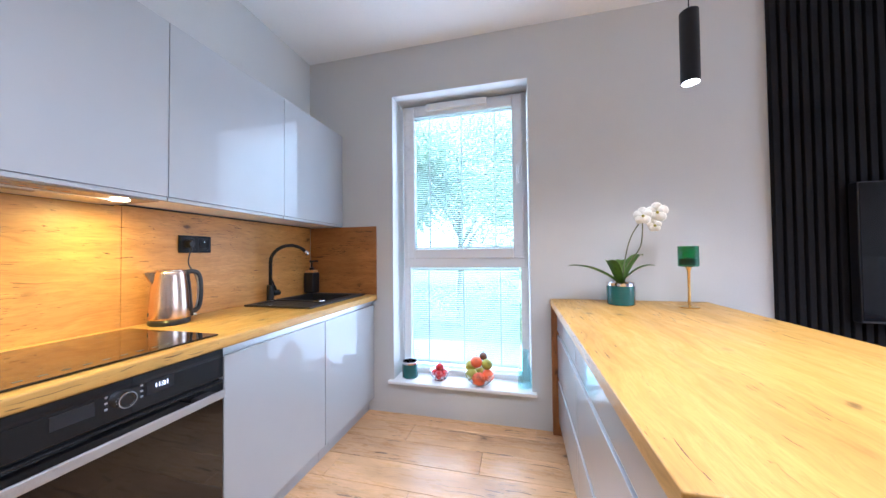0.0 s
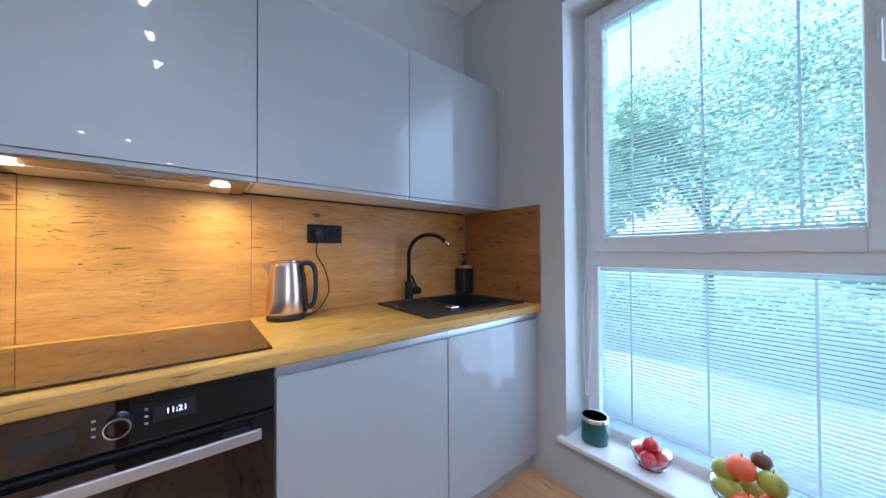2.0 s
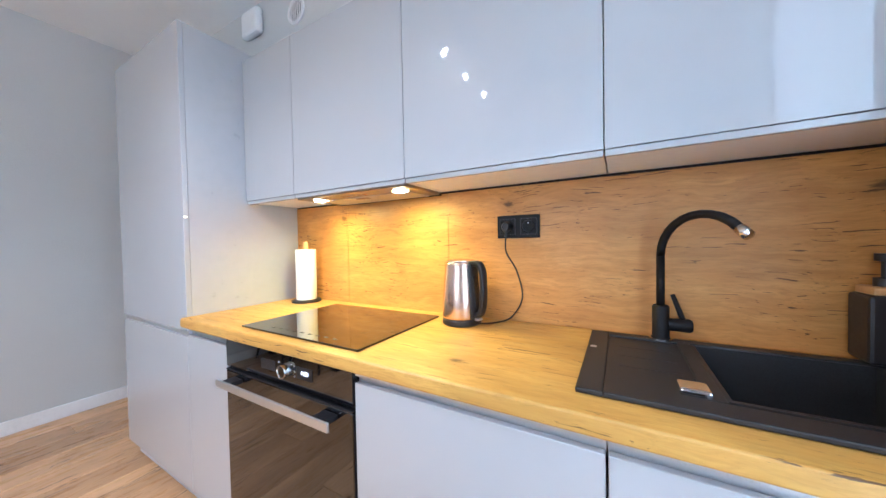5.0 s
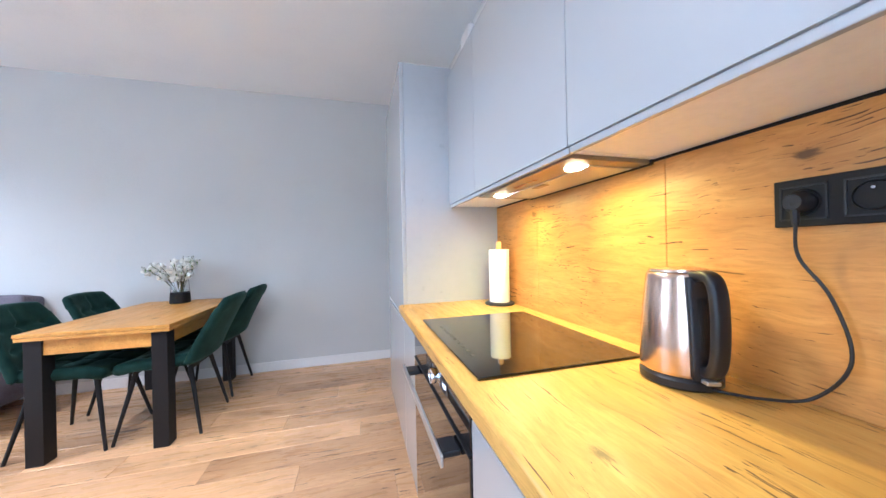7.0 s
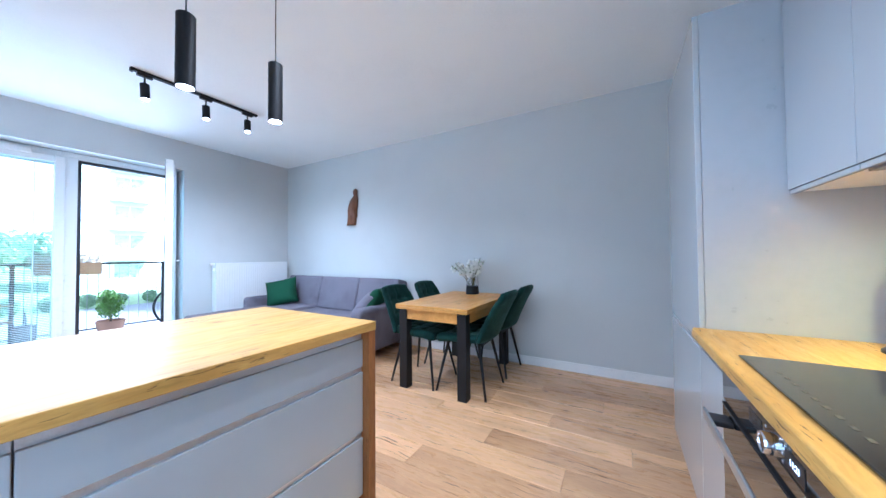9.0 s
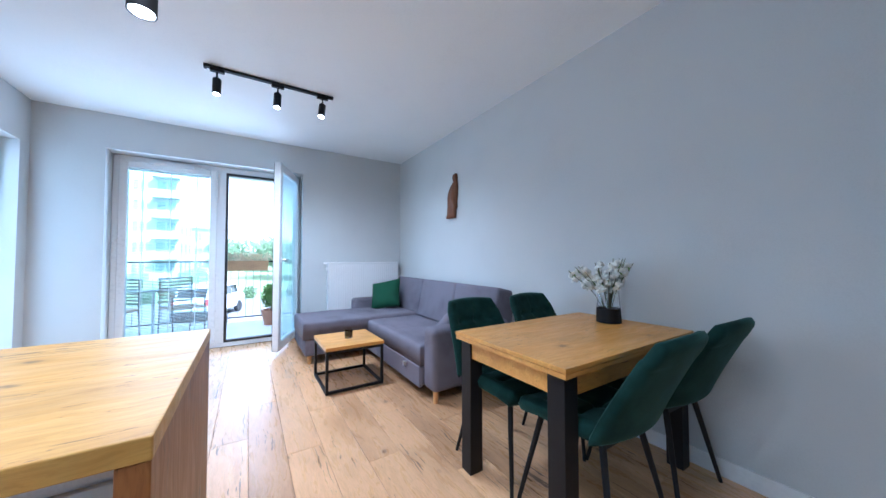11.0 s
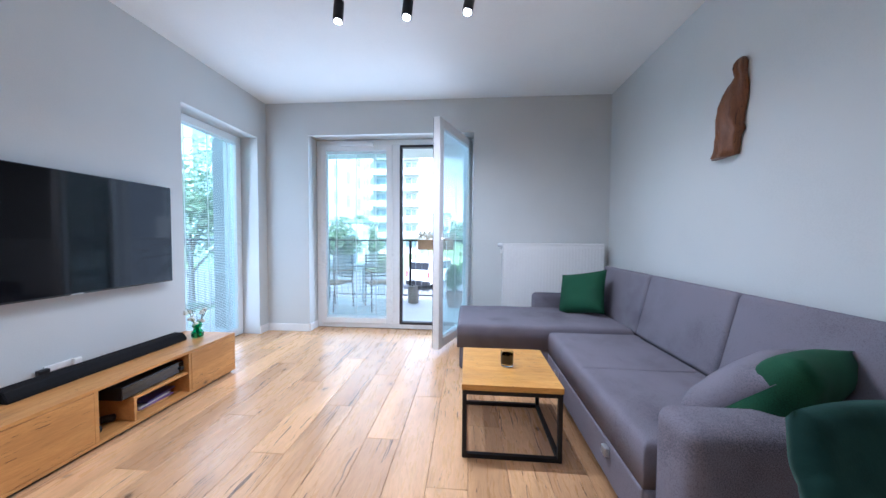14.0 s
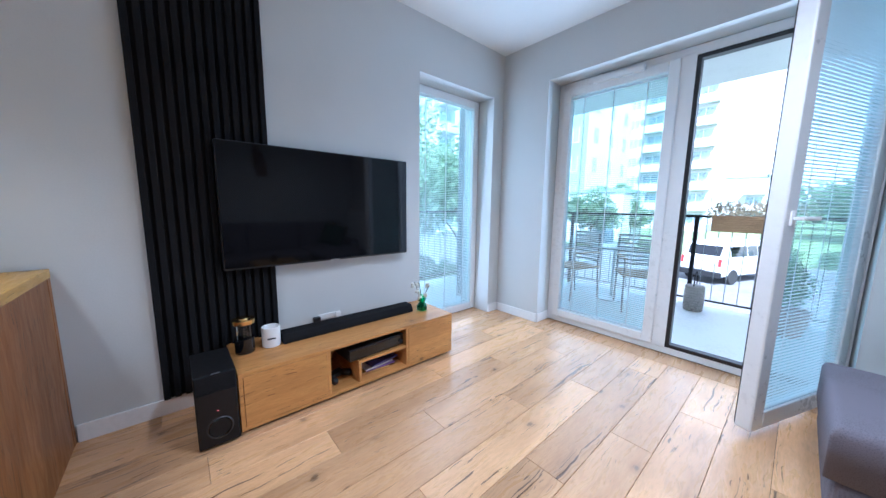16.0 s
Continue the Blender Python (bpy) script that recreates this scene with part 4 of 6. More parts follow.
def fruit(name, x, y, z, r, mat, label, sq=0.94):
    f = thing(name, pose(x, y, z), label, "fruit", "fruit on the window sill")
    prof = [(r * math.sin(math.pi * k / 12) * (1 + 0.05 * math.cos(math.pi * k / 12)), -r * sq * math.cos(math.pi * k / 12) * (1 - 0.10 * (k in (0, 12)))) for k in range(13)]
    part("flesh", lathe([(max(a, 0.0008), b) for a, b in prof], 20), mat, f, "", True)
    part("stalk", tube([(0, 0, r * 0.8), (0.003, 0.002, r * sq + 0.01)], 0.0015, 5), STEM, f)


bowl(0.765, 0.055, 0.108, 0.085, "clear glass bowl heaped with apples and pears")
for i, (dx, dy, dz, r, m, lab) in enumerate(((-0.048, -0.02, 0.062, 0.038, PEAR, "yellow green apple in a bowl"), (0.0, -0.05, 0.05, 0.04, APPLE, "orange red apple in a bowl"), (0.052, -0.012, 0.062, 0.038, APPLE, "orange red apple in a bowl"), (0.0, 0.045, 0.055, 0.038, PEAR, "yellow green apple in a bowl"), (-0.055, 0.01, 0.105, 0.036, PEAR, "yellow green apple with a red blush"), (-0.02, 0.0, 0.135, 0.036, APPLE, "yellow red apple in a bowl"), (0.045, 0.0, 0.125, 0.034, PEAR, "small green pear in a bowl"), (0.02, 0.03, 0.165, 0.024, CARVED, "small brown fruit on the heap"))):
    fruit("apple", 0.765 + 1.15 * dx, 0.055 + 1.15 * dy, ZS + 1.12 * dz, 1.15 * r, m, lab)
bowl(0.467, 0.075, 0.075, 0.07, "small clear glass bowl of red nectarines")
for i in range(5):
    a = i * 1.5708
    fruit("nectarine", 0.467 + (0.034 if i < 4 else 0.0) * math.cos(a), 0.075 + (0.034 if i < 4 else 0.0) * math.sin(a), ZS + (0.045 if i < 4 else 0.088), 0.03, BERRY, "small ripe red nectarine in a bowl")
v = thing("glass_carafe", pose(1.075, 0.06, ZS), "tall blue-grey glass carafe on the sill", "vase")
part("carafe", lathe([(0.046, 0), (0.048, 0.004), (0.047, 0.11), (0.028, 0.17), (0.022, 0.21), (0.03, 0.255), (0.028, 0.255), (0.019, 0.21), (0.025, 0.17), (0.044, 0.11), (0.045, 0.01), (0.005, 0.009)], 36, False), THIN, v, "", "auto")

# ---- lamps under the ceiling ----


def pendant(x, y):
    u = thing("pendant_lamp", pose(x, y, 1.86), "black tube pendant lamp above the island, lit", "pendant lamp", "pendant lamps over the island")
    part("tube", lathe([(0.03, 0.004), (0.034, 0.0), (0.034, 0.3), (0.03, 0.304), (0.006, 0.305)], 28, False), BLACKM, u, "", "auto")
    part("inner_rim", lathe([(0.03, 0.002), (0.028, 0.03)], 24, False), WHITE, u)
    part("bulb", lathe([(0.028, 0.012), (0.02, 0.008), (0.004, 0.007)], 20), LAMPW, u)
    part("wire", lathe([(0.0025, 0.304), (0.0025, H - 1.86 - 0.02)], 6), BLACKM, u)
    part("canopy", lathe([(0.045, H - 1.86 - 0.025), (0.05, H - 1.86 - 0.02), (0.05, H - 1.86 - 0.001)], 28), BLACKM, u, "", "auto")


for x, y in ((1.755, -0.67), (1.79, -1.183), (1.79, -1.565)):
    pendant(x, y)
    spot_lamp("pendant_light", (x, y, 1.857), (x, y, 0), 2.1, (1.0, 0.92, 0.8), 140, 0.9, 0.025)


def track_light(m, y0, y1, heads, label):
    u = thing("track_light", m, label, "track light", "ceiling tracks with spot lamps")
    part("rail", box(-0.018, y0, H - 0.022, 0.018, y1, H - 0.001, 0.002), BLACKM, u)
    part("feed", box(-0.02, y1 - 0.018, H - 0.03, 0.02, y1 + 0.002, H - 0.001, 0.002), BLACKM, u)
    for y, tx, ty in heads:
        part("adapter", box(-0.017, y - 0.05, H - 0.045, 0.017, y + 0.05, H - 0.022, 0.003), BLACKM, u)
        part("neck", tube([(0, y, H - 0.046), (0, y, H - 0.105)], 0.007, 10), BLACKM, u)
        s = part("spot_head", lathe([(0.028, -0.13), (0.031, -0.128), (0.031, 0.0), (0.026, 0.003), (0.006, 0.004)], 24), BLACKM, u, "", "auto")
        s.matrix_basis = pose(0, y, H - 0.105, tx, ty, 0)
        part("bulb", lathe([(0.024, -0.1325), (0.02, -0.135), (0.004, -0.136)], 20), LAMPW, s)


track_light(pose(3.67, 0, 0), -2.516, -1.512, ((-1.6, 0, 9), (-2.04, 3, 11), (-2.42, 8, 16)), "black ceiling track with three lit spot lamps")
for y, tx, ty in ((-1.6, 0.1, -1.7), (-2.04, 0.2, -2.2), (-2.42, 0.3, -2.6)):
    spot_lamp("track_spot_light", (3.635, y, H - 0.26), (3.67 + tx, ty, 0), 13, (1.0, 0.95, 0.88), 155, 1.0, 0.014)
track_light(pose(0, -1.62, 0, 0, 0, -90), 0.56, 1.56, ((0.71, 0, 4), (1.06, 0, -3), (1.42, 0, 3)), "black ceiling track over the kitchen aisle, spots lit")
for x in (0.71, 1.06, 1.42):
    spot_lamp("track_spot_light", (x, -1.62, H - 0.26), (x, -1.75, 0), 6.2, (1.0, 0.92, 0.82), 140, 1.0, 0.014)

# ---- media wall ----
sl = thing("slat_panel", pose(0, 0, 0), "black felt acoustic panel of upright slats", "wall panel")
part("backing", box(2.445, -0.009, 0.092, 3.032, -0.001, H - 0.004), FELT, sl)
bm = box(0, -0.031, 0, 0.028, -0.009, H - 0.098, 0.002, 1)
me = bpy.data.meshes.new("slat")
bm.to_mesh(me)
bm.free()
me.materials.append(FELT)
for i in range(13):
    shared("slat", me, sl, 2.447 + i * 0.0464, 0, 0.093)

tv = thing("television", pose(0, 0, 0), "large flat black television hung on the wall", "television")
part("casing", box(2.757, -0.085, 0.784, 4.004, -0.036, 1.515, 0.004), BLACK, tv)
part("screen", box(2.763, -0.0875, 0.795, 3.998, -0.0845, 1.509), SCREEN, tv, "dark mirror-like screen")
part("logo", box(3.37, -0.0865, 0.7855, 3.43, -0.0855, 0.791), ALU, tv)
part("wall_bracket", box(3.15, -0.036, 1.0, 3.65, -0.033, 1.3), BLACKM, tv)


def media_unit():
    u = thing("tv_cabinet", pose(0, 0, 0), "low oak TV cabinet with two doors and an open niche", "tv cabinet")
    x0, x1, y0, y1, z0, z1 = 2.742, 4.172, -0.465, -0.016, 0.018, 0.328
    t = 0.018
    part("top", box(x0, y0, z1 - t, x1, y1, z1, 0.001), OAKX, u)
    part("bottom", box(x0, y0, z0, x1, y1, z0 + t, 0.001), OAKX, u)
    for x in (x0, 3.185, 3.74, x1 - t):
        part("upright", box(x, y0 + 0.0005, z0 + t, x + t, y1, z1 - t), OAKX, u)
    part("back", box(x0 + t, y1 - 0.006, z0 + t, x1 - t, y1 - 0.001, z1 - t), OAKX, u)
    part("shelf", box(3.4, y0 + 0.01, 0.165, 3.744, y1 - 0.01, 0.18), OAKX, u)
    part("divider", box(3.385, y0 + 0.01, z0 + t, 3.4, y1 - 0.01, 0.18), OAKX, u)
    for a, b in ((x0 + t, 3.185), (3.758, x1 - t)):
        part("door", box(a + 0.003, y0 - 0.001, z0 + t + 0.003, b - 0.002, y0 + 0.016, z1 - t - 0.003, 0.001), OAKX, u, "oak door with knots")
    part("plinth", box(x0 + 0.03, y0 + 0.02, 0, x1 - 0.03, y1 - 0.02, z0), BLACK, u)


media_unit()
d = thing("disc_player", pose(3.52, -0.285, 0.181, 0, 0, 3), "slim black disc player in the cabinet niche", "disc player")
part("casing", box(-0.2, -0.15, 0.006, 0.21, 0.15, 0.082, 0.003), BLACK, d)
part("front", box(-0.198, -0.153, 0.01, 0.208, -0.149, 0.076, 0.001), BLACKG, d)
for x in (-0.16, 0.17):
    part("foot", box(x - 0.01, -0.12, 0, x + 0.01, 0.12, 0.006), BLACK, d)
part("knob", moved(lathe([(0.013, 0), (0.013, 0.012)], 20), pose(0.185, -0.153, 0.036, 90, 0, 0)), BLACK, d)
mag = thing("magazines", pose(3.56, -0.26, 0.037), "small pile of magazines and papers in the niche", "magazine", "")
for i, (c, dx) in enumerate((((0.5, 0.28, 0.1), 0.0), ((0.16, 0.09, 0.3), 0.03), ((0.5, 0.5, 0.52), 0.01), ((0.06, 0.05, 0.2), 0.05))):
    part("magazine", moved(box(-0.12 + dx, -0.13, 0.012 * i, 0.1 + dx, 0.1, 0.012 * i + 0.01, 0.001), pose(0, 0, 0, 0, 0, 5 * i - 6)), plain("magazine_cover", c, 0.35, amount=0.3, grain=25), mag)
gp = thing("game_controller", pose(3.29, -0.3, 0.037, 0, 0, 25), "black game controller lying in the niche", "game controller")
part("body", join(box(-0.05, -0.03, 0.01, 0.05, 0.03, 0.045, 0.014, 3), moved(box(-0.02, -0.055, 0, 0.02, 0.02, 0.04, 0.015, 3), pose(-0.055, -0.02, 0.002, 0, 0, -15)), moved(box(-0.02, -0.055, 0, 0.02, 0.02, 0.04, 0.015, 3), pose(0.055, -0.02, 0.002, 0, 0, 15))), BLACK, gp, "", True)
for x in (-0.022, 0.022):
    part("stick", moved(lathe([(0.005, 0), (0.005, 0.008), (0.009, 0.01), (0.009, 0.014)], 14), pose(x, -0.008, 0.044)), BLACKM, gp)


def sound_bar():
    u = thing("sound_bar", pose(3.48, -0.185, 0.329), "long black sound bar on the TV cabinet", "sound bar")
    bm = bmesh.new()
    prof = [(-0.06, 0), (-0.06, 0.02), (-0.035, 0.058), (0.045, 0.06), (0.045, 0)]
    a = [bm.verts.new((-0.475, y, z)) for y, z in prof]
    b = [bm.verts.new((0.475, y, z)) for y, z in prof]
    for i in range(5):
        bm.faces.new((a[i], a[(i + 1) % 5], b[(i + 1) % 5], b[i]))
    bm.faces.new(a[::-1])
    bm.faces.new(b)
    bmesh.ops.recalc_face_normals(bm, faces=bm.faces)
    bmesh.ops.bevel(bm, geom=bm.edges[:], offset=0.005, segments=2, affect="EDGES")
    part("body", bm, FELT, u)
    part("grille", moved(box(-0.47, -0.001, 0, 0.47, 0.001, 0.038), pose(0, -0.052, 0.022, -33, 0, 0)), BLACKM, u)
    w = thing("wall_socket", pose(3.35, -0.001, 0.368), "white wall socket behind the sound bar", "socket")
    part("plate", box(-0.06, -0.01, -0.02, 0.1, 0, 0.016, 0.003), WHITE, w)
    part("plug", box(-0.1, -0.04, -0.025, -0.05, -0.01, 0.01, 0.006), BLACK, w)
    part("white_plug", box(0.06, -0.035, -0.02, 0.1, -0.01, 0.02, 0.006), WHITE, w)


sound_bar()


def subwoofer():
    u = thing("subwoofer", pose(2.652, -0.325, 0), "black box subwoofer with a round port on the floor", "loudspeaker")
    part("cabinet", box(-0.083, -0.15, 0.008, 0.083, 0.15, 0.375, 0.005), BLACKM, u)
    part("front_panel", box(-0.078, -0.156, 0.014, 0.078, -0.149, 0.285, 0.002), BLACKM, u)
    part("grille_cloth", box(-0.079, -0.154, 0.287, 0.079, -0.149, 0.37, 0.002), FELT, u)
    p = part("bass_port", moved(lathe([(0.055, 0), (0.05, 0.004), (0.043, -0.002), (0.036, -0.03), (0.01, -0.04)], 36, False), pose(0.004, -0.156, 0.1, 90, 0, 0)), BLACK, u, "round glossy bass port", "auto")
    part("port_ring", moved(lathe([(0.05, 0.003), (0.046, 0.005), (0.043, 0.0)], 36, False), pose(0.004, -0.156, 0.1, 90, 0, 0)), BLACKG, p)
    part("power_light", moved(lathe([(0.0022, 0), (0.002, 0.001)], 8), pose(0, -0.1565, 0.19, 90, 0, 0)), glow("red_light", (1, 0.05, 0.05), 6), u)
    part("badge", box(-0.015, -0.1545, 0.375, 0.02, -0.148, 0.3755), ALU, u)
    for x in (-0.06, 0.06):
        for y in (-0.12, 0.12):
            part("foot", moved(lathe([(0.015, 0), (0.017, 0.008)], 12), pose(x, y, 0)), BLACK, u)


subwoofer()
j = thing("jar_candle", pose(2.815, -0.2, 0.329) @ Matrix.Scale(1.22, 4), "black glass candle jar with a raised gold lid", "candle")
part("jar", lathe([(0.038, 0), (0.041, 0.003), (0.041, 0.07), (0.038, 0.07)], 32), BLACKG, j, "", "auto")
part("glass_sleeve", lathe([(0.03, 0.07), (0.03, 0.14)], 24, False), SMOKE, j)
part("lid", lathe([(0.046, 0.14), (0.047, 0.143), (0.047, 0.158), (0.044, 0.16), (0.02, 0.159), (0.018, 0.164), (0.003, 0.165)], 32), BRASS, j, "shiny gold lid", "auto")
j = thing("jar_candle", pose(2.95, -0.2, 0.329) @ Matrix.Scale(1.18, 4), "white ceramic candle jar with faint lettering", "candle")
part("jar", lathe([(0.038, 0), (0.042, 0.003), (0.042, 0.098), (0.04, 0.1), (0.037, 0.098), (0.037, 0.07), (0.004, 0.069)], 32), WHITE, j, "", "auto")
part("print", moved(box(-0.018, -0.0425, 0.045, 0.018, -0.0415, 0.052), pose(0, 0, 0, 0, 0, -10)), BLACKM, j)


def flower_sprig(parent, x, y, z, lean, az, r, n, seed):
    """A leaning stem with small white blossoms."""
    rnd = random.Random(seed)
    top = Vector((math.cos(az) * lean, math.sin(az) * lean, z))
    s = curve([(0, 0, 0), (top.x * 0.35, top.y * 0.35, z * 0.55), (top.x, top.y, z)], 5)
    part("stem", moved(tube(s, 0.0022, 5), pose(x, y, 0)), STEM, parent, "", True)
    for k in range(n):
        u = 0.55 + 0.45 * (k + 0.6) / n
        c = s[min(len(s) - 1, int(u * (len(s) - 1)))]
        off = Vector((rnd.uniform(-1, 1), rnd.uniform(-1, 1), rnd.uniform(-0.6, 0.9))) * r * 1.2
        bms = []
        for q in range(8):
            pet = lathe([(0.0005, 0), (0.55 * r, 0.12 * r), (0.57 * r, 0.2 * r), (0.0005, 0.24 * r)], 7, False)
            bms.append(moved(pet, pose(0, 0, 0, rnd.uniform(-70, 70), rnd.uniform(-70, 70), q * 45) @ pose(0.42 * r, 0, 0)))
        part("blossom", moved(join(*bms), Matrix.Translation(Vector((x, y, 0)) + c + off)), PETAL, parent, "", True)
        if k % 2 == 0:
            part("bud_leaf", moved(lathe([(0.0005, -0.9 * r), (0.22 * r, -0.2 * r), (0.0005, 0.7 * r)], 5, False), Matrix.Translation(Vector((x, y, 0)) + c + off * 0.5) @ pose(0, 0, 0, rnd.uniform(0, 80), rnd.uniform(0, 80), 0)), LEAF, parent, "", True)


bv = thing("bud_vase", pose(4.03, -0.26, 0.329) @ Matrix.Scale(1.25, 4), "small green glass vase with white blossoms", "vase")
part("vase", lathe([(0.022, 0), (0.032, 0.006), (0.034, 0.03), (0.018, 0.055), (0.028, 0.075), (0.02, 0.1), (0.017, 0.1), (0.024, 0.075), (0.014, 0.055), (0.03, 0.03), (0.02, 0.005)], 28, False), GREENG, bv, "", "auto")
for k in range(5):
    flower_sprig(bv, 0, 0, 0.15 + 0.02 * (k % 3), 0.05, k * 1.3, 0.018, 2, k)

# ---- seating ----


def sofa():
    u = thing("corner_sofa", pose(0, 0, 0), "large purple-grey fabric corner sofa with chaise and bed drawer", "sofa")
    x0, x1, yb, yf = 2.66, 5.03, -3.94, -3.06
    part("base", box(x0 + 0.19, yb + 0.1, 0.09, x1 - 0.02, yf + 0.01, 0.25, 0.02, 3), SOFA, u)
    part("bed_drawer", box(x0 + 0.2, yf - 0.02, 0.075, 4.165, yf + 0.018, 0.25, 0.012, 3), SOFA, u, "fabric front of the pull-out bed drawer")
    for a, b, ra, rb in ((x0 + 0.2, 3.50, 0.032, 0.012), (3.5005, 4.168, 0.012, 0.032)):
        part("seat_cushion", tufted(a, b, -3.7, yf + 0.012, 0.25, 0.42, radii=(ra, rb, 0.03, 0.035)), SOFA, u, "", True)
    part("chaise_base", box(4.175, yb + 0.12, 0.09, x1 - 0.03, -2.36, 0.27, 0.02, 3), SOFA, u)
    part("chaise_cushion", tufted(4.17, 4.9, -3.68, -2.34, 0.27, 0.455), SOFA, u, "", True)
    for a, b in ((2.725, 3.4205), (3.4215, 4.1805), (4.1815, 4.98)):
        part("back_cushion", moved(box(a, -0.2, 0, b, 0.05, 0.475, 0.03, 5), pose(0, -3.735, 0.4, 13, 0, 0)), SOFA, u, "", True)
    part("back_frame", box(x0 + 0.075, yb, 0.1, x1 - 0.05, yb + 0.12, 0.72, 0.03, 4), SOFA, u, "", True)
    for a, b in ((x0, x0 + 0.19), (4.87, x1)):
        part("arm", box(a, yb + 0.06, 0.085, b, yf - 0.005 if a < 3 else -3.08, 0.585, 0.05, 5), SOFA, u, "", True)
    part("pull_tab", box(3.1, yf + 0.018, 0.19, 3.14, yf + 0.04, 0.23, 0.004), ALU, u, "grey pull tab")
    part("pull_tab", box(3.86, yf + 0.018, 0.19, 3.9, yf + 0.04, 0.23, 0.004), ALU, u, "grey pull tab")
    for x, y in ((x0 + 0.05, yf - 0.05), (x0 + 0.05, yb + 0.12), (4.22, -2.415), (4.86, -2.415), (4.97, yb + 0.16)):
        part("leg", moved(lathe([(0.018, 0), (0.026, 0.1)], 14), pose(x, y, 0)), BEECH, u, "short pale wooden leg", "auto")


def tufted(x0, x1, y0, y1, z0, z1, nx=44, ny=44, radii=(0.032, 0.032, 0.032, 0.032)):
    """A seat cushion with rounded edges (radii at x0, x1, y0, y1) and small stitched dimples."""
    bm = bmesh.new()
    w, d = x1 - x0, y1 - y0
    spots = [(x0 + w * a, y0 + d * b) for a in (0.25, 0.75) for b in (0.25, 0.5, 0.78)]
    top = []

    def step(k, n):
        """Finer near both ends."""
        u = k / n
        return u - 0.12 * math.sin(2 * math.pi * u)

    for i in range(nx + 1):
        row = []
        for j in range(ny + 1):
            x, y = x0 + w * step(i, nx), y0 + d * step(j, ny)
            drop = 0.0
            for e, r in zip((x - x0, x1 - x, y - y0, y1 - y), radii):
                if e < r:
                    drop = max(drop, r - math.sqrt(max(0.0, r * r - (r - e) ** 2)))
            z = z1 - drop + 0.004 * noise.noise((x * 5, y * 5, z1))
            for sx, sy in spots:
                z -= 0.014 * math.exp(-(((x - sx) ** 2 + (y - sy) ** 2) / 0.0012)) + 0.006 * math.exp(-abs(y - sy) / 0.02) * math.exp(-((x - sx) / 0.1) ** 2)
            row.append(bm.verts.new((x, y, z)))
        top.append(row)
    for i in range(nx):
        for j in range(ny):
            bm.faces.new((top[i][j], top[i + 1][j], top[i + 1][j + 1], top[i][j + 1]))
    rim = [top[i][0] for i in range(nx + 1)] + [top[nx][j] for j in range(1, ny + 1)] + [top[i][ny] for i in range(nx - 1, -1, -1)] + [top[0][j] for j in range(ny - 1, 0, -1)]
    low = [bm.verts.new((v.co.x, v.co.y, z0)) for v in rim]
    for k in range(len(rim)):
        q = (k + 1) % len(rim)
        bm.faces.new((rim[k], low[k], low[q], rim[q]))
    bm.faces.new(low[::-1])
    bmesh.ops.recalc_face_normals(bm, faces=bm.faces)
    return bm


sofa()
for nm, m, mat, size, lab in (("cushion", pose(4.62, -3.44, 0.452, 27, 12, 42), CUSHION, 0.45, "dark green velvet scatter cushion on the chaise"),
                              ("cushion", pose(2.97, -3.48, 0.425, 28, 4, -62), CUSHION, 0.42, "dark green velvet scatter cushion against the arm"),
                              ("cushion", pose(3.12, -3.42, 0.425, 44, -4, -56), SOFA, 0.42, "purple-grey fabric scatter cushion on the seat")):
    tagged(part(nm, pillow(size, 0.93 * size, 0.17), mat, None, "", True), lab, "cushion", "scatter cushions").matrix_basis = m


def coffee_table():
    u = thing("coffee_table", pose(3.575, -2.652, 0), "square oak coffee table on a black steel frame", "coffee table")
    a, b, z = 0.272, 0.257, 0.388
    part("top", box(-a, -b, z - 0.03, a, b, z, 0.002), OAKT, u)
    s = 0.011
    for zz in (0.0, z - 0.053):
        part("frame_ring", join(box(-a + 0.004, -b + 0.004, zz, a - 0.004, -b + 0.004 + 2 * s, zz + 2 * s), box(-a + 0.004, b - 0.004 - 2 * s, zz, a - 0.004, b - 0.004, zz + 2 * s),
                                box(-a + 0.004, -b + 0.026, zz, -a + 0.004 + 2 * s, b - 0.026, zz + 2 * s), box(a - 0.004 - 2 * s, -b + 0.026, zz, a - 0.004, b - 0.026, zz + 2 * s)), BLACKM, u)
    for x in (-a + 0.015, a - 0.015):
        for y in (-b + 0.015, b - 0.015):
            part("leg", box(x - s, y - s, 2 * s, x + s, y + s, z - 0.053), BLACKM, u)
    g = thing("tealight_glass", pose(3.56, -2.655, z + 0.001), "dark patterned glass tealight holder", "candle holder")
    part("glass", lathe([(0.03, 0), (0.036, 0.004), (0.037, 0.085), (0.034, 0.085), (0.032, 0.01), (0.004, 0.009)], 28), SMOKE, g, "", "auto")
    part("pattern_band", lathe([(0.0375, 0.02), (0.0378, 0.07)], 28, False), BLACKG, g, "dark patterned band")
    part("candle", lathe([(0.03, 0.011), (0.03, 0.03), (0.004, 0.03)], 20), BRASS, g)


coffee_table()


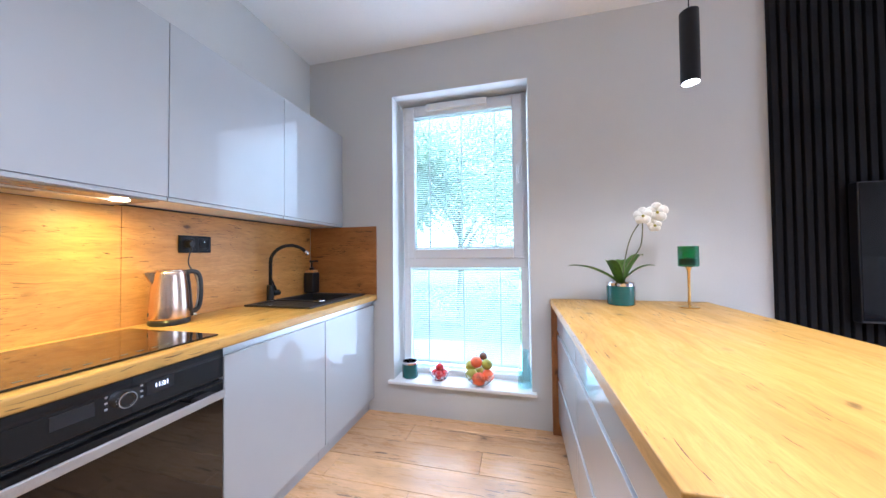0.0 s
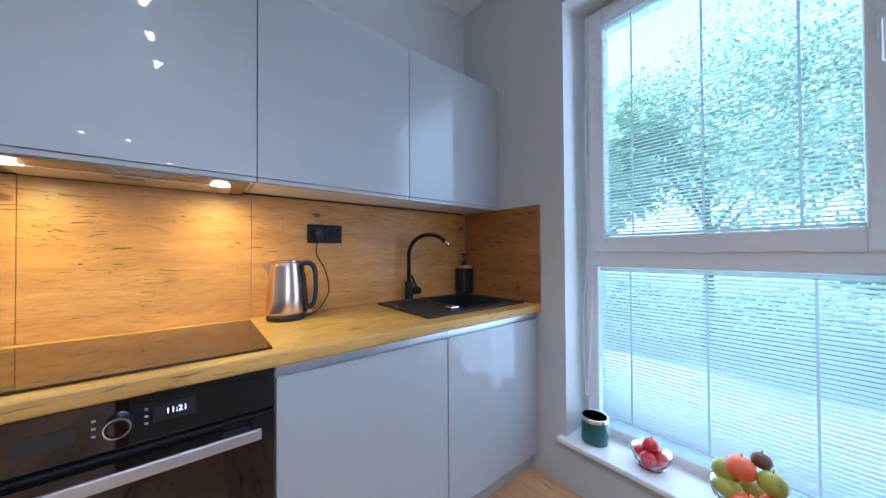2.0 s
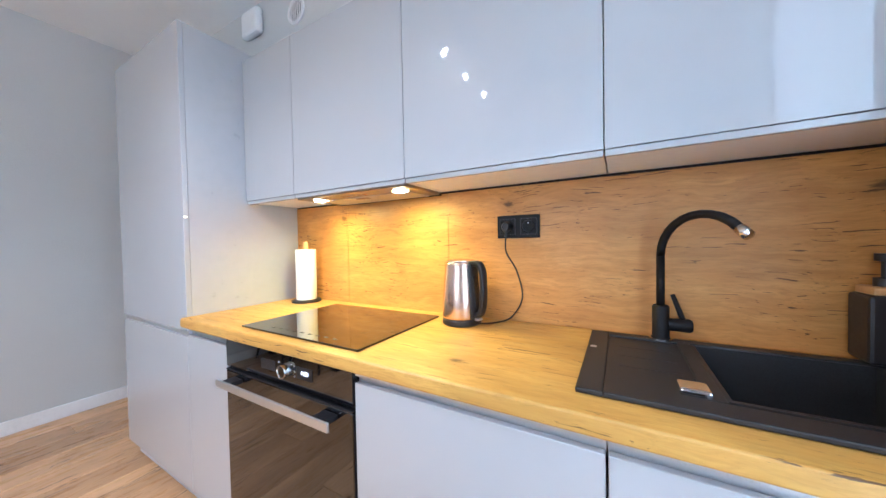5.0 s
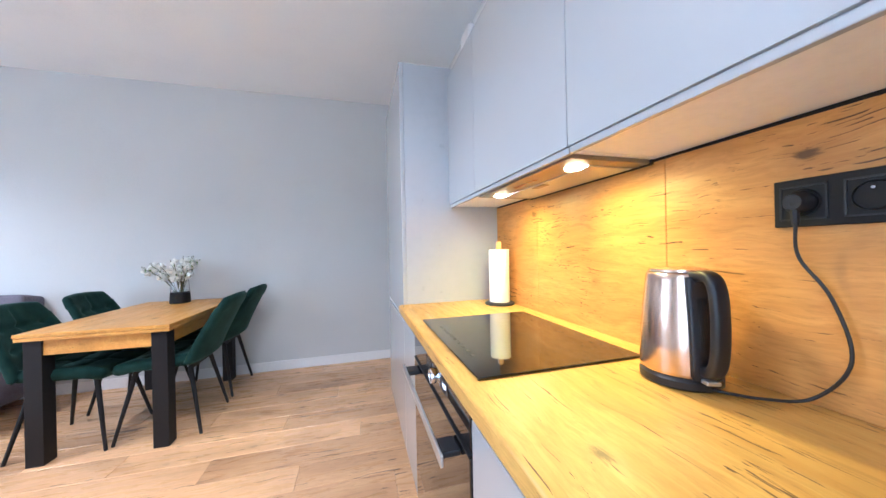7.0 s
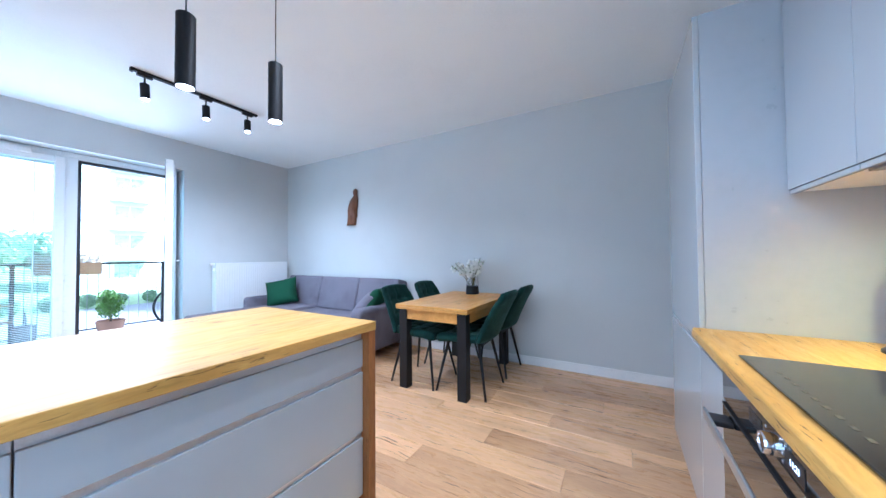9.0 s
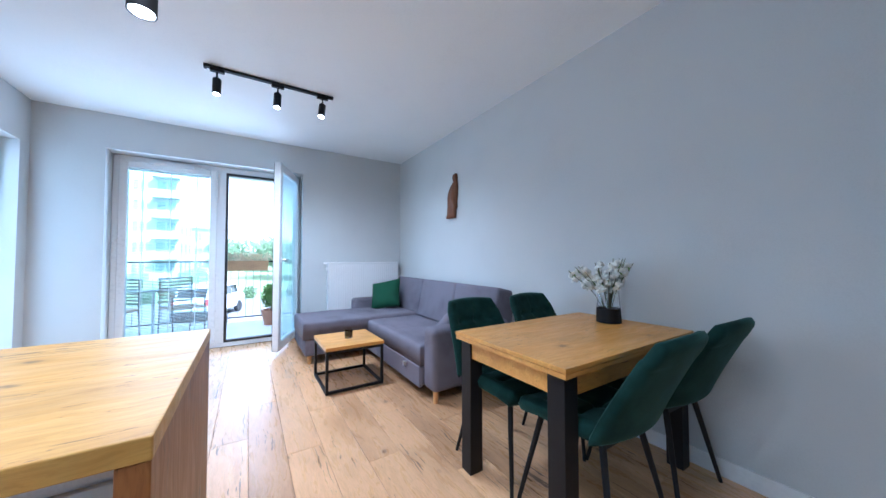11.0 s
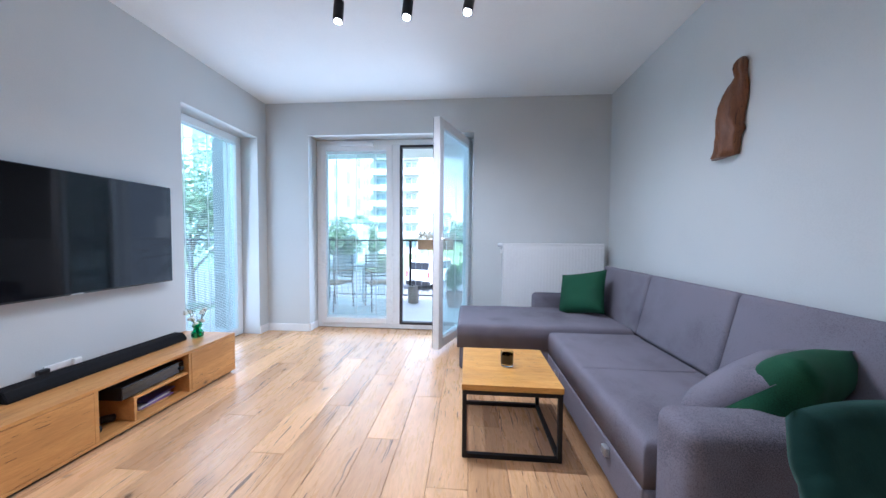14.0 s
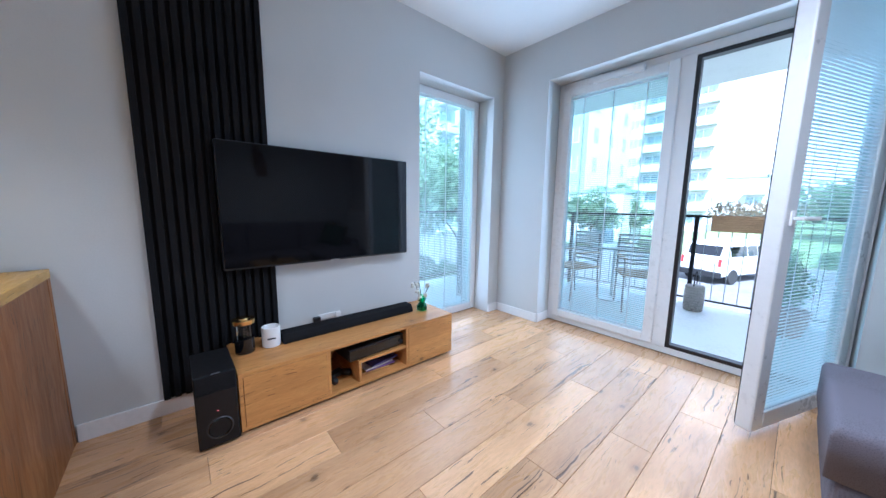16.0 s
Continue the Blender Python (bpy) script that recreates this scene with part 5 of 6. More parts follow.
def dining_table():
    x0, x1, y0, y1, z = 1.3, 2.008, -3.935, -2.818, 0.74
    u = thing("dining_table", pose(0, 0, 0), "oak extending dining table with square black legs", "dining table")
    part("tabletop", box(x0, y0, z - 0.02, x1, y1, z, 0.003), OAKT, u)
    part("extension_leaf", box(x0 + 0.003, y0 + 0.003, z - 0.042, x1 - 0.003, y1 - 0.003, z - 0.0215, 0.002), OAKT, u)
    part("apron", join(box(x0 + 0.1, y1 - 0.055, z - 0.13, x1 - 0.1, y1 - 0.035, z - 0.0425), box(x0 + 0.1, y0 + 0.035, z - 0.13, x1 - 0.1, y0 + 0.055, z - 0.0425),
                       box(x0 + 0.035, y0 + 0.1, z - 0.13, x0 + 0.055, y1 - 0.1, z - 0.0425), box(x1 - 0.055, y0 + 0.1, z - 0.13, x1 - 0.035, y1 - 0.1, z - 0.0425)), OAKT, u)
    for x in (x0 + 0.025, x1 - 0.105):
        for y in (y0 + 0.025, y1 - 0.105):
            part("leg", box(x, y, 0, x + 0.08, y + 0.08, z - 0.0425, 0.002), BLACKM, u)


dining_table()


def padded(fn, thick, nu=36, nv=36):
    """A padded shell over a surface fn(u, v) with its outward side thickened."""
    bm = bmesh.new()
    front = [[Vector(fn(i / nu, j / nv)) for j in range(nv + 1)] for i in range(nu + 1)]
    fv, bv = [], []
    for i in range(nu + 1):
        rf, rb = [], []
        for j in range(nv + 1):
            a = front[min(i + 1, nu)][j] - front[max(i - 1, 0)][j]
            b = front[i][min(j + 1, nv)] - front[i][max(j - 1, 0)]
            n = a.cross(b).normalized()
            u, v = i / nu, j / nv
            e = max(0.0, min(u, 1 - u, v, 1 - v))
            k = min(1.0, e / 0.09)
            t = thick * math.sqrt(max(0.0, 1 - (1 - k) ** 2))
            tuft = 0
            for cu in (0.2, 0.5, 0.8):
                for cv in (0.36, 0.66):
                    tuft += 0.016 * math.exp(-(((u - cu) ** 2 + (v - cv) ** 2) / 0.0022))
            for cv in (0.36, 0.66):
                tuft += 0.013 * math.exp(-(((v - cv) / 0.022) ** 2)) * (0.12 < u < 0.88)
            tuft += 0.009 * math.exp(-(((u - 0.5) / 0.022) ** 2)) * (0.1 < v < 0.9)
            rf.append(bm.verts.new(front[i][j] + n * (t * 0.5 - tuft * k)))
            rb.append(bm.verts.new(front[i][j] - n * t * 0.5))
        fv.append(rf)
        bv.append(rb)
    for i in range(nu):
        for j in range(nv):
            bm.faces.new((fv[i][j], fv[i + 1][j], fv[i + 1][j + 1], fv[i][j + 1]))
            bm.faces.new((bv[i][j + 1], bv[i + 1][j + 1], bv[i + 1][j], bv[i][j]))
    bmesh.ops.remove_doubles(bm, verts=bm.verts, dist=0.0004)
    bmesh.ops.recalc_face_normals(bm, faces=bm.faces)
    return bm


def dining_chair(m):
    """Faces local +y; back at -y."""
    u = thing("dining_chair", m, "dark green velvet tufted dining chair with thin black legs", "chair", "chairs round the dining table")

    def seat(a, b):
        w = 0.235 - 0.02 * abs(2 * b - 1) ** 3
        x = (2 * a - 1)
        return (x * w, -0.2 + 0.43 * b, 0.455 + 0.02 * x * x - 0.035 * max(0, b - 0.75) / 0.25 * 0.6 + 0.012 * (1 - b))

    def back(a, b):
        x = 2 * a - 1
        w = 0.254 - 0.056 * b - 0.02 * max(0, b - 0.85) / 0.15
        lean = -0.21 - 0.19 * b ** 1.15
        return (-x * w, lean + 0.055 * x * x * (1 - 0.5 * b), 0.455 + 0.42 * b - 0.012 * x * x * (b > 0.8))

    part("seat", padded(seat, 0.075), VELVET, u, "", True)
    part("backrest", padded(back, 0.05), VELVET, u, "tufted velvet backrest", True)
    part("seat_frame", join(box(-0.15, -0.16, 0.405, 0.15, -0.135, 0.425), box(-0.15, 0.135, 0.405, 0.15, 0.16, 0.425), box(-0.012, -0.15, 0.405, 0.012, 0.15, 0.424)), BLACKM, u)
    for sx in (-1, 1):
        for sy in (-1, 1):
            part("leg", tube([(sx * 0.14, sy * 0.145, 0.42), (sx * 0.215, sy * 0.228, 0.0)], 0.0145, 12, 0.009), BLACKM, u, "", "auto")
    return u


chair = dining_chair(pose(1.43, -3.155, 0, 0, 0, -90))
copy_thing(chair, pose(1.425, -3.69, 0, 0, 0, -92))
copy_thing(chair, pose(1.9, -3.125, 0, 0, 0, 90))
copy_thing(chair, pose(1.89, -3.67, 0, 0, 0, 91))

fv = thing("flower_vase", pose(1.685, -3.77, 0.741), "glass vase with dark base holding white blossom sprigs", "vase")
part("vase_base", lathe([(0.07, 0), (0.072, 0.003), (0.068, 0.088), (0.02, 0.089)], 36), BLACKM, fv, "black vase base", "auto")
part("vase_glass", lathe([(0.068, 0.0895), (0.06, 0.195), (0.057, 0.195), (0.064, 0.094)], 36, False), CLEAR, fv, "clear glass upper part", "auto")
for k in range(22):
    flower_sprig(fv, 0, 0, 0.29 + 0.11 * ((k * 7) % 5) / 4, 0.05 + (0.11 if math.sin(k * 2.399) < -0.5 else 0.19) * ((k * 3) % 5) / 4, k * 2.399, 0.026, 5, 100 + k)


def radiator():
    u = thing("radiator", pose(0, 0, 0), "white ribbed steel panel radiator on the wall", "radiator")
    x0, x1, y0, y1, z0, z1 = 5.155, 5.27, -3.866, -2.807, 0.33, 1.085
    part("casing", join(box(x0 + 0.012, y0, z0, x0 + 0.03, y1, z1 - 0.02), box(x0 + 0.03, y0 + 0.01, z0 + 0.03, x1 - 0.01, y1 - 0.01, z1 - 0.03)), WHITE, u)
    part("top_grille", box(x0 + 0.005, y0 - 0.003, z1 - 0.02, x1, y1 + 0.003, z1, 0.003), WHITE, u)
    part("side_cover", box(x0 + 0.005, y0 - 0.003, z0, x1, y0 - 0.0005, z1 - 0.02), WHITE, u)
    part("side_cover", box(x0 + 0.005, y1 + 0.0005, z0, x1, y1 + 0.003, z1 - 0.02), WHITE, u)
    bm = box(x0 + 0.0075, -0.011, z0 + 0.02, x0 + 0.013, 0.011, z1 - 0.045, 0.0035, 2)
    me = bpy.data.meshes.new("rib")
    bm.to_mesh(me)
    bm.free()
    me.materials.append(WHITE)
    n = 32
    for i in range(n):
        shared("rib", me, u, 0, y0 + (y1 - y0) * (i + 0.5) / n, 0)
    part("valve", moved(lathe([(0.014, 0), (0.02, 0.006), (0.02, 0.05), (0.016, 0.056)], 16), pose(5.21, y1 + 0.003, z1 - 0.02, -90, 0, 0)), WHITE, u, "white thermostat valve", "auto")
    part("pipe_cover", box(5.195, y1 + 0.003, z1 - 0.115, 5.225, y1 + 0.03, z1 - 0.07, 0.004), WHITE, u)
    for y in (-3.7, -3.0):
        part("bracket", box(x1 - 0.012, y - 0.02, z0 + 0.1, XB - 0.001, y + 0.02, z1 - 0.1), WHITE, u)


radiator()


def carving():
    """Plain tall carved wooden figure on the wall, one mesh."""
    bm = bmesh.new()
    rows = [(0.0, 0.086, 0.016), (0.03, 0.077, 0.002), (0.1, 0.08, -0.005), (0.135, 0.09, -0.02), (0.165, 0.084, -0.01), (0.22, 0.086, -0.01), (0.29, 0.082, -0.024),
            (0.35, 0.075, -0.038), (0.39, 0.06, -0.055), (0.415, 0.044, -0.066), (0.435, 0.033, -0.072), (0.455, 0.037, -0.067), (0.48, 0.041, -0.064), (0.505, 0.039, -0.066), (0.525, 0.028, -0.068), (0.54, 0.01, -0.069)]
    rings = []
    for z, w, off in rows:
        rings.append([bm.verts.new((off + w * math.cos(a) * (1 + 0.07 * math.sin(5 * a + 17 * z)), 0.004 + 0.07 * (w / 0.09) ** 0.7 * math.sin(a) * (1 + 0.16 * math.sin(7 * a + 22 * z) + 0.08 * math.sin(31 * z)), z)) for a in [math.pi * k / 18 for k in range(19)]])
    for a, b in zip(rings, rings[1:]):
        for k in range(18):
            bm.faces.new((a[k], a[k + 1], b[k + 1], b[k]))
        bm.faces.new((a[18], a[0], b[0], b[18]))
    bm.faces.new(rings[0][::-1])
    bm.faces.new(rings[-1])
    bmesh.ops.recalc_face_normals(bm, faces=bm.faces)
    ob = part("wood_carving", bm, CARVED, None, "", True)
    ob.matrix_basis = pose(3.722, YS + 0.002, 1.632)
    tagged(ob, "tall brown carved wooden figure hung on the wall", "wood carving")


carving()

# ---- outside ----
GZ = -2.0
GRASS = plain("grass", (0.12, 0.165, 0.07), 0.9, grain=30, amount=0.5, bump=0.4)
ASPH = plain("asphalt", (0.13, 0.13, 0.135), 0.85, grain=80, amount=0.25)
CONC = plain("balcony_concrete", (0.58, 0.59, 0.59), 0.8, grain=60, amount=0.08, bump=0.1)
RENDER = plain("white_facade", (0.56, 0.57, 0.58), 0.85, grain=8, amount=0.05)
# Trim colour; on end faces it paints their grey-blue shading.
SHADE = plain("blue_grey_trim_and_shade", (0.26, 0.33, 0.39), 0.85, grain=8, amount=0.05)
WGLASS = plain("far_window_glass", (0.26, 0.33, 0.37), 0.15, grain=3, amount=0.4, coat=0.5)
TREE, tt_, tb_ = material("tree_leaves")
tt_.links.new(ramp(tt_, noise_at(tt_, place_of(tt_), 1.4, detail=3), [(0.35, (0.13, 0.2, 0.1)), (0.65, (0.24, 0.31, 0.18))]), tb_.inputs["Base Color"])
_tl2, _mx2 = tt_.nodes.new("ShaderNodeBsdfTranslucent"), tt_.nodes.new("ShaderNodeMixShader")
_tl2.inputs[0].default_value, _mx2.inputs[0].default_value = (0.36, 0.45, 0.32, 1), 0.6
tt_.links.new(tb_.outputs[0], _mx2.inputs[1])
tt_.links.new(_tl2.outputs[0], _mx2.inputs[2])
tt_.links.new(_mx2.outputs[0], tt_.nodes["Material Output"].inputs[0])
BARK = plain("tree_bark", (0.10, 0.07, 0.05), 0.9, grain=30, amount=0.4, bump=0.5)
WICKER = plain("brown_wicker", (0.36, 0.22, 0.12), 0.8, grain=150, amount=0.5, bump=0.6)
CARW = plain("white_car_paint", (0.55, 0.56, 0.57), 0.25, grain=4, amount=0.02, coat=0.6)
RUBBER = plain("rubber", (0.02, 0.02, 0.02), 0.8)

structure("ground", box(-2500, -2500, GZ - 0.5, 2500, 2500, GZ), GRASS, "green lawn round the building", "ground")
structure("road", box(12.2, -120, GZ - 0.2, 29, 120, GZ + 0.012), ASPH, "grey asphalt parking road", "road")
structure("pavement", join(box(9.6, -120, GZ - 0.2, 11.2, 120, GZ + 0.015), box(-14, 1.0, GZ - 0.2, 9.6, 9.0, GZ + 0.015)), CONC, "pale concrete footpath", "pavement")
BALC = plain("white_balcony_tile", (0.8, 0.81, 0.8), 0.5, grain=40, amount=0.06, bump=0.05)
structure("balcony_slab", join(box(XB + T + 0.001, -4.6, -0.22, 7.5, 1.7, -0.03), box(3.6, T + 0.001, -0.22, XB + T, 1.7, -0.03)), BALC, "white tiled balcony floor", "balcony")
structure("balcony_above", join(box(XB + T + 0.001, -4.6, 2.62, 7.5, 0.6, 2.82), box(3.6, T + 0.001, 2.62, XB + T, 0.6, 2.82)), CONC, "concrete slab of the balcony above", "balcony")


def railing():
    u = thing("balcony_railing", pose(0, 0, 0), "dark metal balcony railing with thin upright bars", "railing")
    part("handrail", join(box(7.36, -4.55, 1.07, 7.41, 1.62, 1.1), box(3.7, 1.57, 1.07, 7.36, 1.62, 1.1)), BLACKM, u)
    part("lower_rail", join(box(7.375, -4.55, 0.06, 7.395, 1.6, 0.08), box(3.7, 1.585, 0.06, 7.36, 1.605, 0.08)), BLACKM, u)
    me = bpy.data.meshes.new("bar")
    bm = box(-0.004, -0.004, 0.08, 0.004, 0.004, 1.07)
    bm.to_mesh(me)
    bm.free()
    # Lighter than the handrail: outdoor glare on the bars is put into the colour.
    me.materials.append(plain("washed_out_bar", (0.32, 0.33, 0.34), 0.5, 0.3))
    for i in range(52):
        shared("bar", me, u, 7.385, -4.5 + i * 0.117, 0)
    for i in range(30):
        shared("bar", me, u, 3.75 + i * 0.12, 1.595, 0)
    me = bpy.data.meshes.new("post")
    bm = box(-0.02, -0.02, -0.03, 0.02, 0.02, 1.07)
    bm.to_mesh(me)
    bm.free()
    me.materials.append(BLACKM)
    for y in (-4.5, -2.95, -1.36, 0.2, 1.595):
        shared("post", me, u, 7.385, y, 0)


railing()


structure("pillar_1", box(5.4, T + 0.001, -0.03, XB + T, 0.78, 2.62), plain("grey_render", (0.24, 0.25, 0.26), 0.85, grain=30, amount=0.06), "grey rendered corner pillar outside the side window", "pillar")


def leaf_cloud(centres, n, size, seed):
    rnd = random.Random(seed)
    verts, faces = [], []
    for _ in range(n):
        cx, cy, cz, r = rnd.choice(centres)
        d = Vector((rnd.gauss(0, 1), rnd.gauss(0, 1), rnd.gauss(0, 1))).normalized() * r * rnd.random() ** 0.4
        c = Vector((cx, cy, cz)) + d
        a = Vector((rnd.gauss(0, 1), rnd.gauss(0, 1), rnd.gauss(0, 1))).normalized()
        b = a.orthogonal().normalized()
        s = size * rnd.uniform(0.6, 1.3)
        k = len(verts)
        verts += [c - a * s, c + b * s * 0.45, c + a * s, c - b * s * 0.45]
        faces.append((k, k + 1, k + 2, k + 3))
    bm = bmesh.new()
    vs = [bm.verts.new(v) for v in verts]
    for f in faces:
        bm.faces.new([vs[i] for i in f])
    return bm


def tree(x, y, h, r, seed, n=2600, size=0.22):
    rnd = random.Random(seed)
    u = thing("tree", pose(x, y, GZ), "leafy green tree outside the window", "tree", "trees outside")
    limbs, cs = [], []
    for k in range(7):
        a = k * 2.4 + rnd.random()
        z0 = h * rnd.uniform(0.3, 0.6)
        e = (math.cos(a) * r * rnd.uniform(0.45, 0.8), math.sin(a) * r * rnd.uniform(0.45, 0.8), z0 + h * rnd.uniform(0.15, 0.38))
        limbs.append(tube(curve([(0, 0, z0), (e[0] * 0.5, e[1] * 0.5, z0 + (e[2] - z0) * 0.7), e], 4), 0.05 * h / 6, 6, 0.012))
        cs.append((*e, r * rnd.uniform(0.3, 0.5)))
    cs += [(rnd.uniform(-0.3, 0.3) * r, rnd.uniform(-0.3, 0.3) * r, h * q, r * 0.5) for q in (0.65, 0.8, 0.92)]
    part("trunk", tube(curve([(0, 0, 0), (0.05, 0.03, h * 0.35), (-0.05, 0, h * 0.85)], 5), 0.022 * h, 8, 0.02), BARK, u, "", True)
    part("limbs", join(*limbs), BARK, u)
    part("crown", leaf_cloud(cs, n, size, seed), TREE, u)


tree(-1.6, 11.6, 9.5, 4.2, 1, 24000, 0.085)
tree(-4.5, 8.5, 7.5, 3.0, 2)
tree(3.2, 11.5, 4.6, 2.2, 3, 2200, 0.2)
tree(6.9, 5.2, 5.6, 2.0, 4, 6500, 0.1)
tree(10.5, 6.0, 5.4, 2.3, 14, 5000, 0.12)
tree(33, 8.5, 4.6, 2.4, 5, 2000, 0.3)
tree(27, 8.5, 4.0, 2.2, 6, 1800, 0.25)
tree(85, -7, 6.5, 5.0, 7, 1800, 0.5)
tree(90, 4, 6.0, 5.0, 8, 1800, 0.5)
tree(30, -13, 4.5, 2.2, 9, 1800, 0.25)


def hedge(x0, y0, x1, y1, h, seed, size=0.12, label="clipped green hedge by the footpath"):
    rnd = random.Random(seed)
    cs = [(x0 + (x1 - x0) * k / 14, y0 + (y1 - y0) * k / 14, GZ + h * 0.5, h * rnd.uniform(0.4, 0.65)) for k in range(15)]
    tagged(part("hedge", leaf_cloud(cs, 5200, size, seed), TREE), label, "hedge", kind="stuff")


hedge(8.6, 2.5, 8.9, 9.0, 1.5, 11)
hedge(29.6, -14, 29.6, 7, 0.9, 12)
hedge(120, -80, 125, 10, 10, 15, 0.9, "distant belt of green trees on the horizon")
hedge(-7, 9.6, 6, 9.8, 2.3, 13, 0.1)


def block(x, y, rz, w, d, storeys, label, cols, balconies=True, end=None):
    u = thing("apartment_building", pose(x, y, GZ, 0, 0, rz), label, "apartment building", "apartment buildings")
    h = storeys * 3.0
    part("wall", box(0, -w, 0, d, 0, h), RENDER, u)
    if end:
        # Thin sheet over the front face; the face's shade is put into its colour.
        part("end_wall", box(-0.02, -w + 0.02, 0, -0.002, -0.02, h), end, u, "face coloured blue-grey for its shade")
    part("parapet", join(box(-0.15, -w - 0.15, h, d + 0.15, -w + 0.2, h + 0.5), box(-0.15, -0.2, h, d + 0.15, 0.15, h + 0.5), box(-0.15, -w, h, 0.2, 0, h + 0.5)), SHADE, u)
    part("plinth_storey", box(-0.1, -w - 0.1, 0, d + 0.1, 0.1, 1.0), SHADE, u)
    for s in range(storeys):
        for c in range(cols):
            yc = -w * (c + 0.5) / cols
            wide = 1.1 if c % 2 else 0.65
            g = part("window", box(-0.03, yc - wide, s * 3 + 1.0, 0.05, yc + wide, s * 3 + 2.5), WGLASS, u)
            part("window_frame", join(box(-0.06, yc - wide - 0.06, s * 3 + 0.94, 0.02, yc - wide, s * 3 + 2.56), box(-0.06, yc + wide, s * 3 + 0.94, 0.02, yc + wide + 0.06, s * 3 + 2.56), box(-0.06, yc - 0.04, s * 3 + 1.0, 0.0, yc + 0.04, s * 3 + 2.5), box(-0.08, yc - wide, s * 3 + 0.92, 0.02, yc + wide, s * 3 + 1.0)), UPVC, g)
            if balconies and c % 2:
                part("balcony", join(box(-1.2, yc - 1.5, s * 3, 0, yc + 1.5, s * 3 + 0.18), box(-1.2, yc - 1.5, s * 3 + 0.18, -1.14, yc + 1.5, s * 3 + 1.1)), RENDER, u)
        for c in range(3):
            xc = d * (c + 0.5) / 3
            part("window", box(xc - 0.5, -0.05, s * 3 + 1.0, xc + 0.5, 0.03, s * 3 + 2.5), WGLASS, u)
            part("window", box(xc - 0.5, -w - 0.03, s * 3 + 1.0, xc + 0.5, -w + 0.05, s * 3 + 2.5), WGLASS, u)


# The end face gets its shading from the SHADE colour.
block(35, 29, 0, 16, 11.5, 8, "white apartment building with narrow windows, end face coloured as shaded", 5, False, SHADE)
block(61, 19, 0, 12, 12, 9, "white apartment building with rows of wide windows", 4)
# Facade colour carries the wing's blue shade; it shows only in the television's reflection.
block(22, -9.5, -50, 22, 10, 5, "apartment wing coloured dark blue-grey for its shade", 6, True, plain("shaded_blue_facade", (0.09, 0.13, 0.2), 0.85, grain=8, amount=0.06))
block(82, 8.5, 0, 6, 9, 3, "low terraced apartment building far off", 2)
lw = thing("low_building", pose(0, 0, GZ), "low white flat-roofed wing with a grey gate", "building")
part("wall", box(30, 7.4, 0, 34.9, 16, 4.5), RENDER, lw)
part("roof_edge", box(29.9, 7.3, 4.5, 34.9, 16, 4.75), SHADE, lw)
part("gate", box(29.95, 7.9, 0, 30.02, 9.3, 3.6), SHADE, lw, "blue-grey gate")
block(46, -7.5, -12, 17, 12, 6, "white apartment building with rows of windows", 5)
block(8.5, 26, 95, 22, 12, 6, "pale apartment building behind the trees", 6)


def van(x, y, rz):
    u = thing("parked_van", pose(x, y, GZ + 0.012, 0, 0, rz), "small white van parked on the road", "car")
    bm = bmesh.new()
    prof = [(-2.1, 0.35), (-2.15, 0.95), (-1.98, 1.15), (-1.75, 1.78), (1.0, 1.82), (1.55, 1.15), (2.05, 0.98), (2.12, 0.35)]
    a = [bm.verts.new((px, -0.82 + (0.1 if pz > 1.2 else 0), pz)) for px, pz in prof]
    b = [bm.verts.new((px, 0.82 - (0.1 if pz > 1.2 else 0), pz)) for px, pz in prof]
    n = len(prof)
    for i in range(n):
        bm.faces.new((a[i], a[(i + 1) % n], b[(i + 1) % n], b[i]))
    bm.faces.new(a[::-1])
    bm.faces.new(b)
    bmesh.ops.recalc_face_normals(bm, faces=bm.faces)
    bmesh.ops.bevel(bm, geom=bm.edges[:], offset=0.06, segments=3, affect="EDGES")
    body = part("body", bm, CARW, u, "", "auto")
    for s in (-1, 1):
        for x0, x1 in ((-1.6, -0.45), (-0.38, 0.3), (0.36, 1.05)):
            part("side_window", moved(box(x0, -0.01, -0.22, x1, 0.01, 0.22, 0.005), pose(0, s * 0.787, 1.4, s * 9, 0, 0)), BLACKG, body)
        part("tail_light", box(-2.16, s * 0.72 - 0.05, 0.8, -2.06, s * 0.72 + 0.05, 1.12, 0.02), BERRY, body)
    part("rear_window", moved(box(-0.02, -0.62, -0.22, 0.02, 0.62, 0.22, 0.01), pose(-1.89, 0, 1.42, 0, 20, 0)), BLACKG, body)
    part("bumper", box(-2.2, -0.8, 0.3, -2.05, 0.8, 0.55, 0.04), BLACK, body)
    part("number_plate", box(-2.215, -0.26, 0.62, -2.13, 0.26, 0.74), WHITE, body)
    for px in (-1.35, 1.3):
        for s in (-1, 1):
            w = part("wheel", moved(lathe([(0.2, -0.1), (0.31, -0.1), (0.33, -0.06), (0.33, 0.06), (0.31, 0.1), (0.2, 0.1)], 24), pose(px, s * 0.76, 0.33, 90, 0, 0)), RUBBER, u, "", "auto")
            part("rim", moved(lathe([(0.19, -0.105), (0.05, -0.11)], 16), pose(px, s * 0.76, 0.33, 90, 0, 0)), ALU, w)


van(21.8, -0.2, -20)


